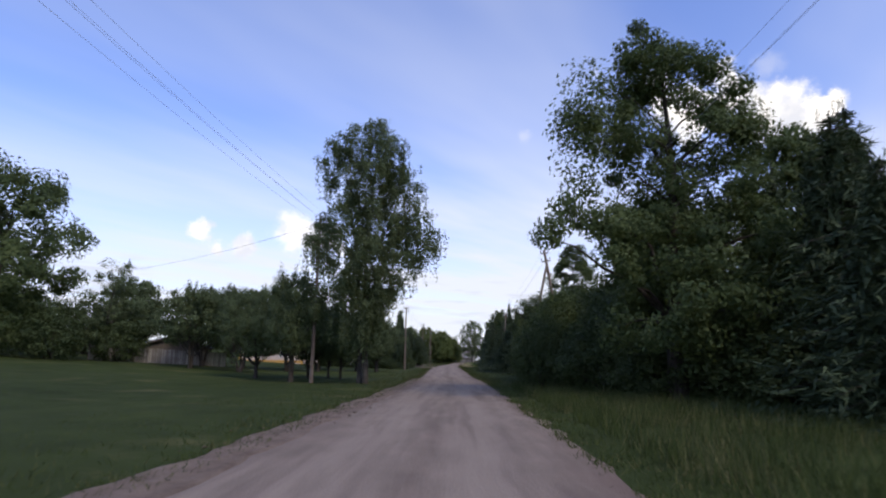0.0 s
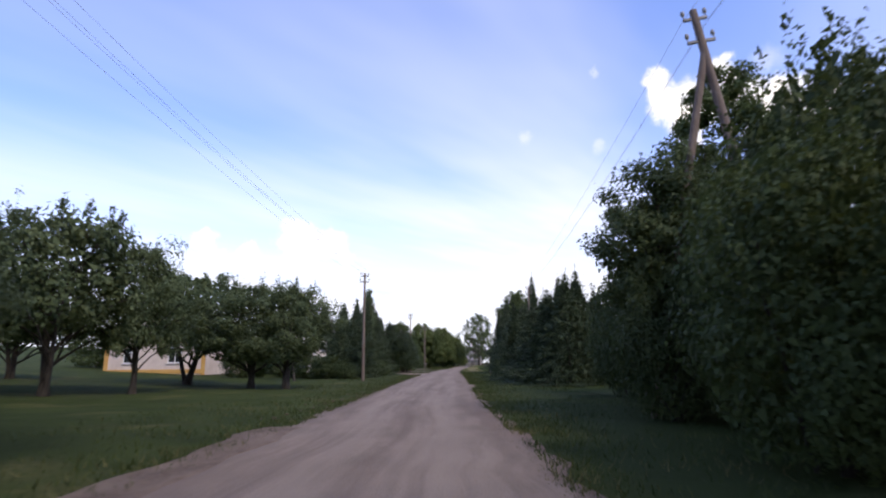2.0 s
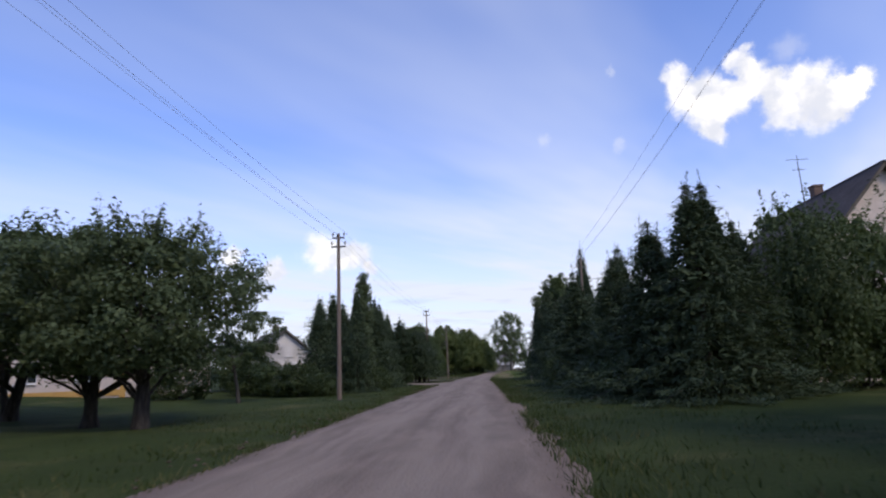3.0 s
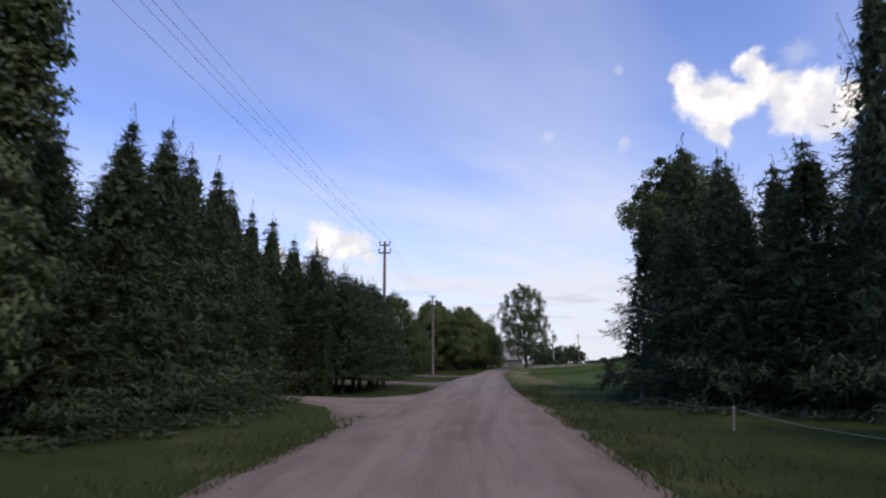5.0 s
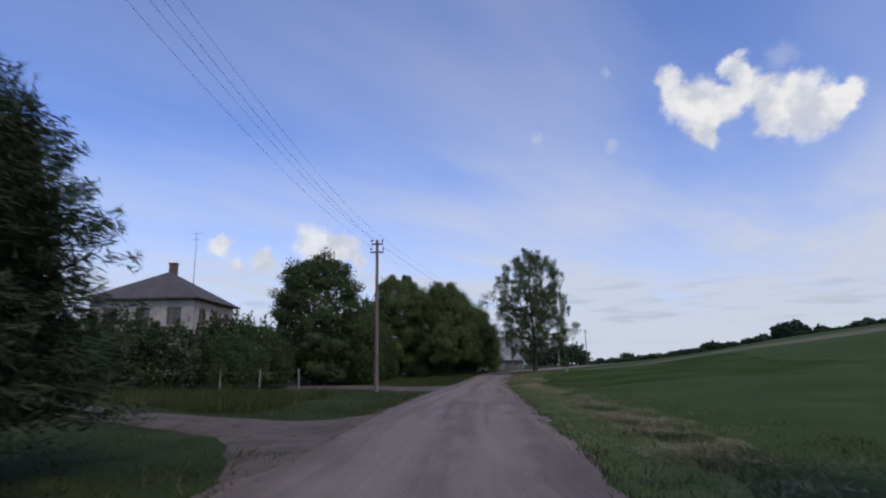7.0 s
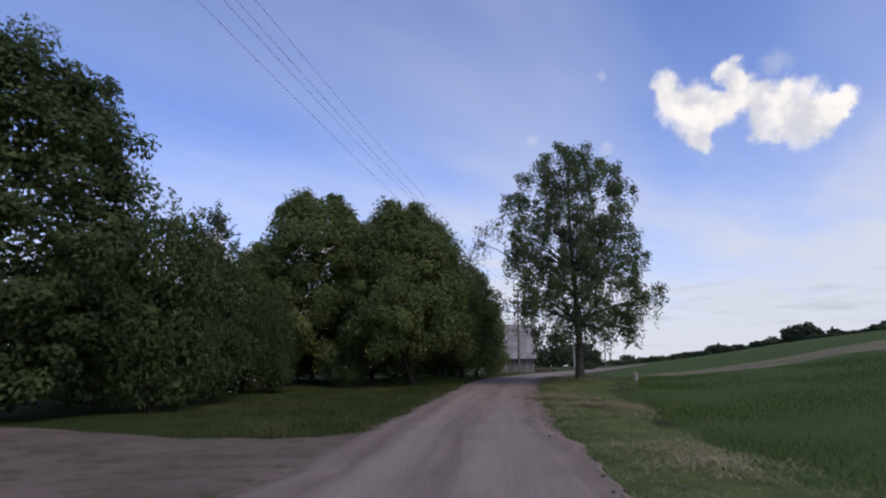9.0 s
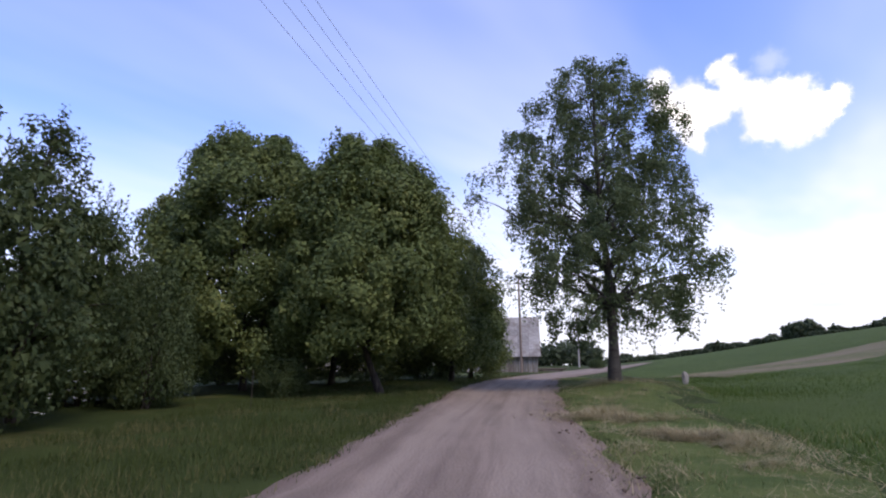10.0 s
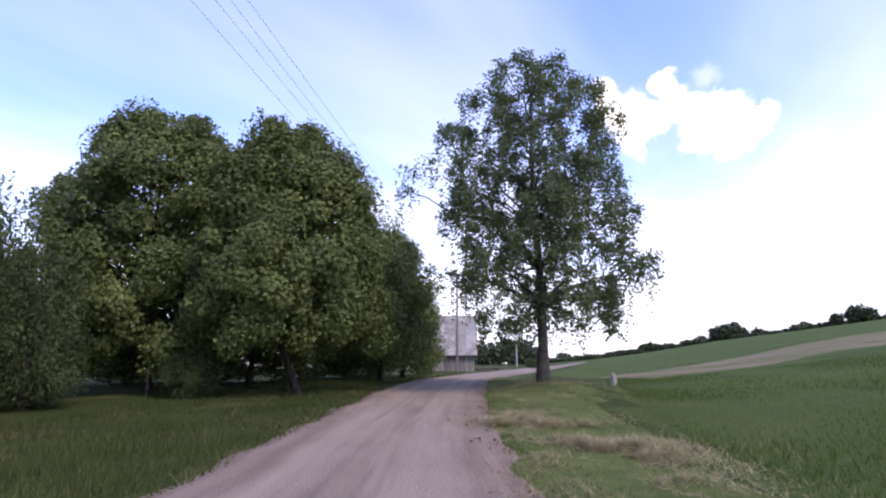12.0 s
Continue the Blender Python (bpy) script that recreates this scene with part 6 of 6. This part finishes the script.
blades("tall_grass", verge(45000, 2, 34, 0.8, 8, 1, 1.0), 0.42, 0.010, BLADE, "tall uncut roadside grass under the trees", "grass", 0.3)
blades("tall_grass", verge(56000, 148, 172, 0.1, 5.5, -1, 1.0), 0.15, 0.0065, BLADE, "tall uncut roadside grass before the limes", "grass", 0.3)
blades("tall_grass", verge(34000, 112, 174, -0.1, 4.6, 1, 1.0), 0.11, 0.007, DRY_BLADE, "half-cut roadside grass by the field", "grass", 0.35)
def crop_spots(n):
    y = RNG.uniform(142, 174, n)
    return np.stack([np.interp(y, [108, 150, 158, 170, 400], [3.8, 4.8, 6.4, 9.9, 24]) + 17 * RNG.uniform(0, 1, n) ** 1.2, y], 1)


blades("crop_blades", crop_spots(52000), 0.12, 0.009, blade_material("crop_blade", (0.045, 0.085, 0.014), (0.085, 0.135, 0.025), (0.1, 0.13, 0.03), 0.2), "bright green young crop", "crop", 0.35)


def hay_swath(points, width, n, depth):
    """Cut grass lying in uneven low heaps: thin stalks, nearly flat."""
    pts = np.asarray(points, float)
    t = RNG.uniform(0, len(pts) - 1, n)
    xy = np.stack([np.interp(t, np.arange(len(pts)), pts[:, 0]), np.interp(t, np.arange(len(pts)), pts[:, 1])], 1)
    xy += RNG.normal(0, width / 2.6, xy.shape)
    clump = np.array([noise.noise((q * 0.7, s * 0.7, 2)) + 0.5 * noise.noise((q * 2.4, s * 2.4, 7)) for q, s in xy])
    keep = RNG.uniform(-0.15, 0.55, n) < clump
    xy, clump = xy[keep], clump[keep]
    m = len(xy)
    z = land(xy[:, 0], xy[:, 1]) + 0.01 + depth * np.clip(0.15 + clump * 1.4, 0, 1) * RNG.uniform(0.1, 1, m)
    a = RNG.uniform(0, 6.283, m)
    ln = RNG.uniform(0.07, 0.22, m)
    base = np.stack([xy[:, 0], xy[:, 1], z], 1)
    way = np.stack([np.cos(a) * ln, np.sin(a) * ln, ln * RNG.normal(0.08, 0.34, m)], 1)
    side = np.stack([-np.sin(a), np.cos(a), 0 * a], 1) * RNG.uniform(0.003, 0.006, m)[:, None]
    V = np.stack([base - side, base + side, base + way], 1).reshape(-1, 3)
    ob = new("hay_swath", mesh_from("hay_swath", V, np.arange(3 * m).reshape(m, 3), HAY))
    tagged(ob, "flattened heaps of dry brown cut grass", "hay", kind="stuff")


hay_swath([(3.5, 151.5), (3.9, 154.2), (4.1, 156.0), (4.2, 157.7), (3.5, 158.0), (4.3, 162.0), (5.4, 165.0), (7.6, 169.0)], 1.7, 60000, 0.15)
hay_swath([(3.4, 116.0), (3.5, 119.0), (3.7, 123.0), (3.6, 128.0), (3.7, 134.0), (3.5, 141.0), (3.3, 148.0)], 1.5, 70000, 0.12)
hay_swath([(3.8, 153.0), (4.3, 154.6), (4.7, 156.3)], 1.6, 20000, 0.2)
hay_swath([(3.4, 157.8), (4.2, 159.6)], 1.0, 5000, 0.1)
hay_swath([(12.0, 174.0), (16, 179), (24, 182), (40, 186)], 3.0, 14000, 0.1)


def clods(points, n, spread, material, label):
    vs, fs, k = [], [], 0
    ico = [(0, 0, 1), (0.9, 0, 0.2), (-0.3, 0.9, 0.1), (-0.6, -0.7, 0.15), (0.2, 0.1, -0.6)]
    tri = [(0, 1, 2), (0, 2, 3), (0, 3, 1), (4, 2, 1), (4, 3, 2), (4, 1, 3)]
    pts = np.asarray(points, float)
    for _ in range(n):
        t = RNG.uniform(0, len(pts) - 1)
        x = np.interp(t, np.arange(len(pts)), pts[:, 0]) + RNG.normal(0, spread)
        y = np.interp(t, np.arange(len(pts)), pts[:, 1]) + RNG.normal(0, spread)
        s = 0.012 + 0.045 * RNG.uniform(0, 1) ** 3
        z = land1(x, y) + 0.035
        for q in ico:
            vs.append((x + s * q[0] * RNG.uniform(0.7, 1.3), y + s * q[1] * RNG.uniform(0.7, 1.3), z + 0.6 * s * q[2]))
        fs += [(a + k, b + k, c + k) for a, b, c in tri]
        k += 5
    tagged(new("loose_clods", mesh_from("loose_clods", vs, fs, material)), label, "clods", kind="stuff")


clods([(-3.5, 9), (-3.0, 16), (-2.7, 24), (-2.4, 34)], 300, 0.34, CLOD, "dark loose earth clods at the road edge")
clods([(-3.2, 45), (-2.9, 60), (-2.9, 75), (-3.0, 92)], 300, 0.2, CLOD, "dark loose earth clods at the road edge")
clods([(1.7, 112), (1.9, 125), (2.0, 140), (2.6, 156), (4.4, 172)], 320, 0.25, CLOD, "dark loose earth clods at the road edge")


def flowers(spots, label):
    vs = []
    for x, y, n, r, h in spots:
        for _ in range(n):
            c = np.array([x + RNG.normal(0, r), y + RNG.normal(0, r), land1(x, y) + h * RNG.uniform(0.6, 1.2)])
            for k in range(4):
                a = 1.57 * k + RNG.uniform(0, 0.5)
                vs += [c, c + 0.05 * np.array([math.cos(a), math.sin(a), 0.3]), c + 0.05 * np.array([math.cos(a + 0.9), math.sin(a + 0.9), 0.3])]
    tagged(new("white_flowers", mesh_from("white_flowers", vs, np.arange(len(vs)).reshape(-1, 3), PETAL)), label, "flowers", kind="stuff")


flowers([(9.6, 21.5, 26, 0.5, 0.75), (-6.6, 156.2, 9, 0.16, 0.95), (-6.9, 155.9, 5, 0.12, 0.6), (-20.6, 138.9, 170, 0.8, 2.4), (-18.4, 138.3, 120, 0.7, 2.2)], "scattered small white flower heads among leaves")
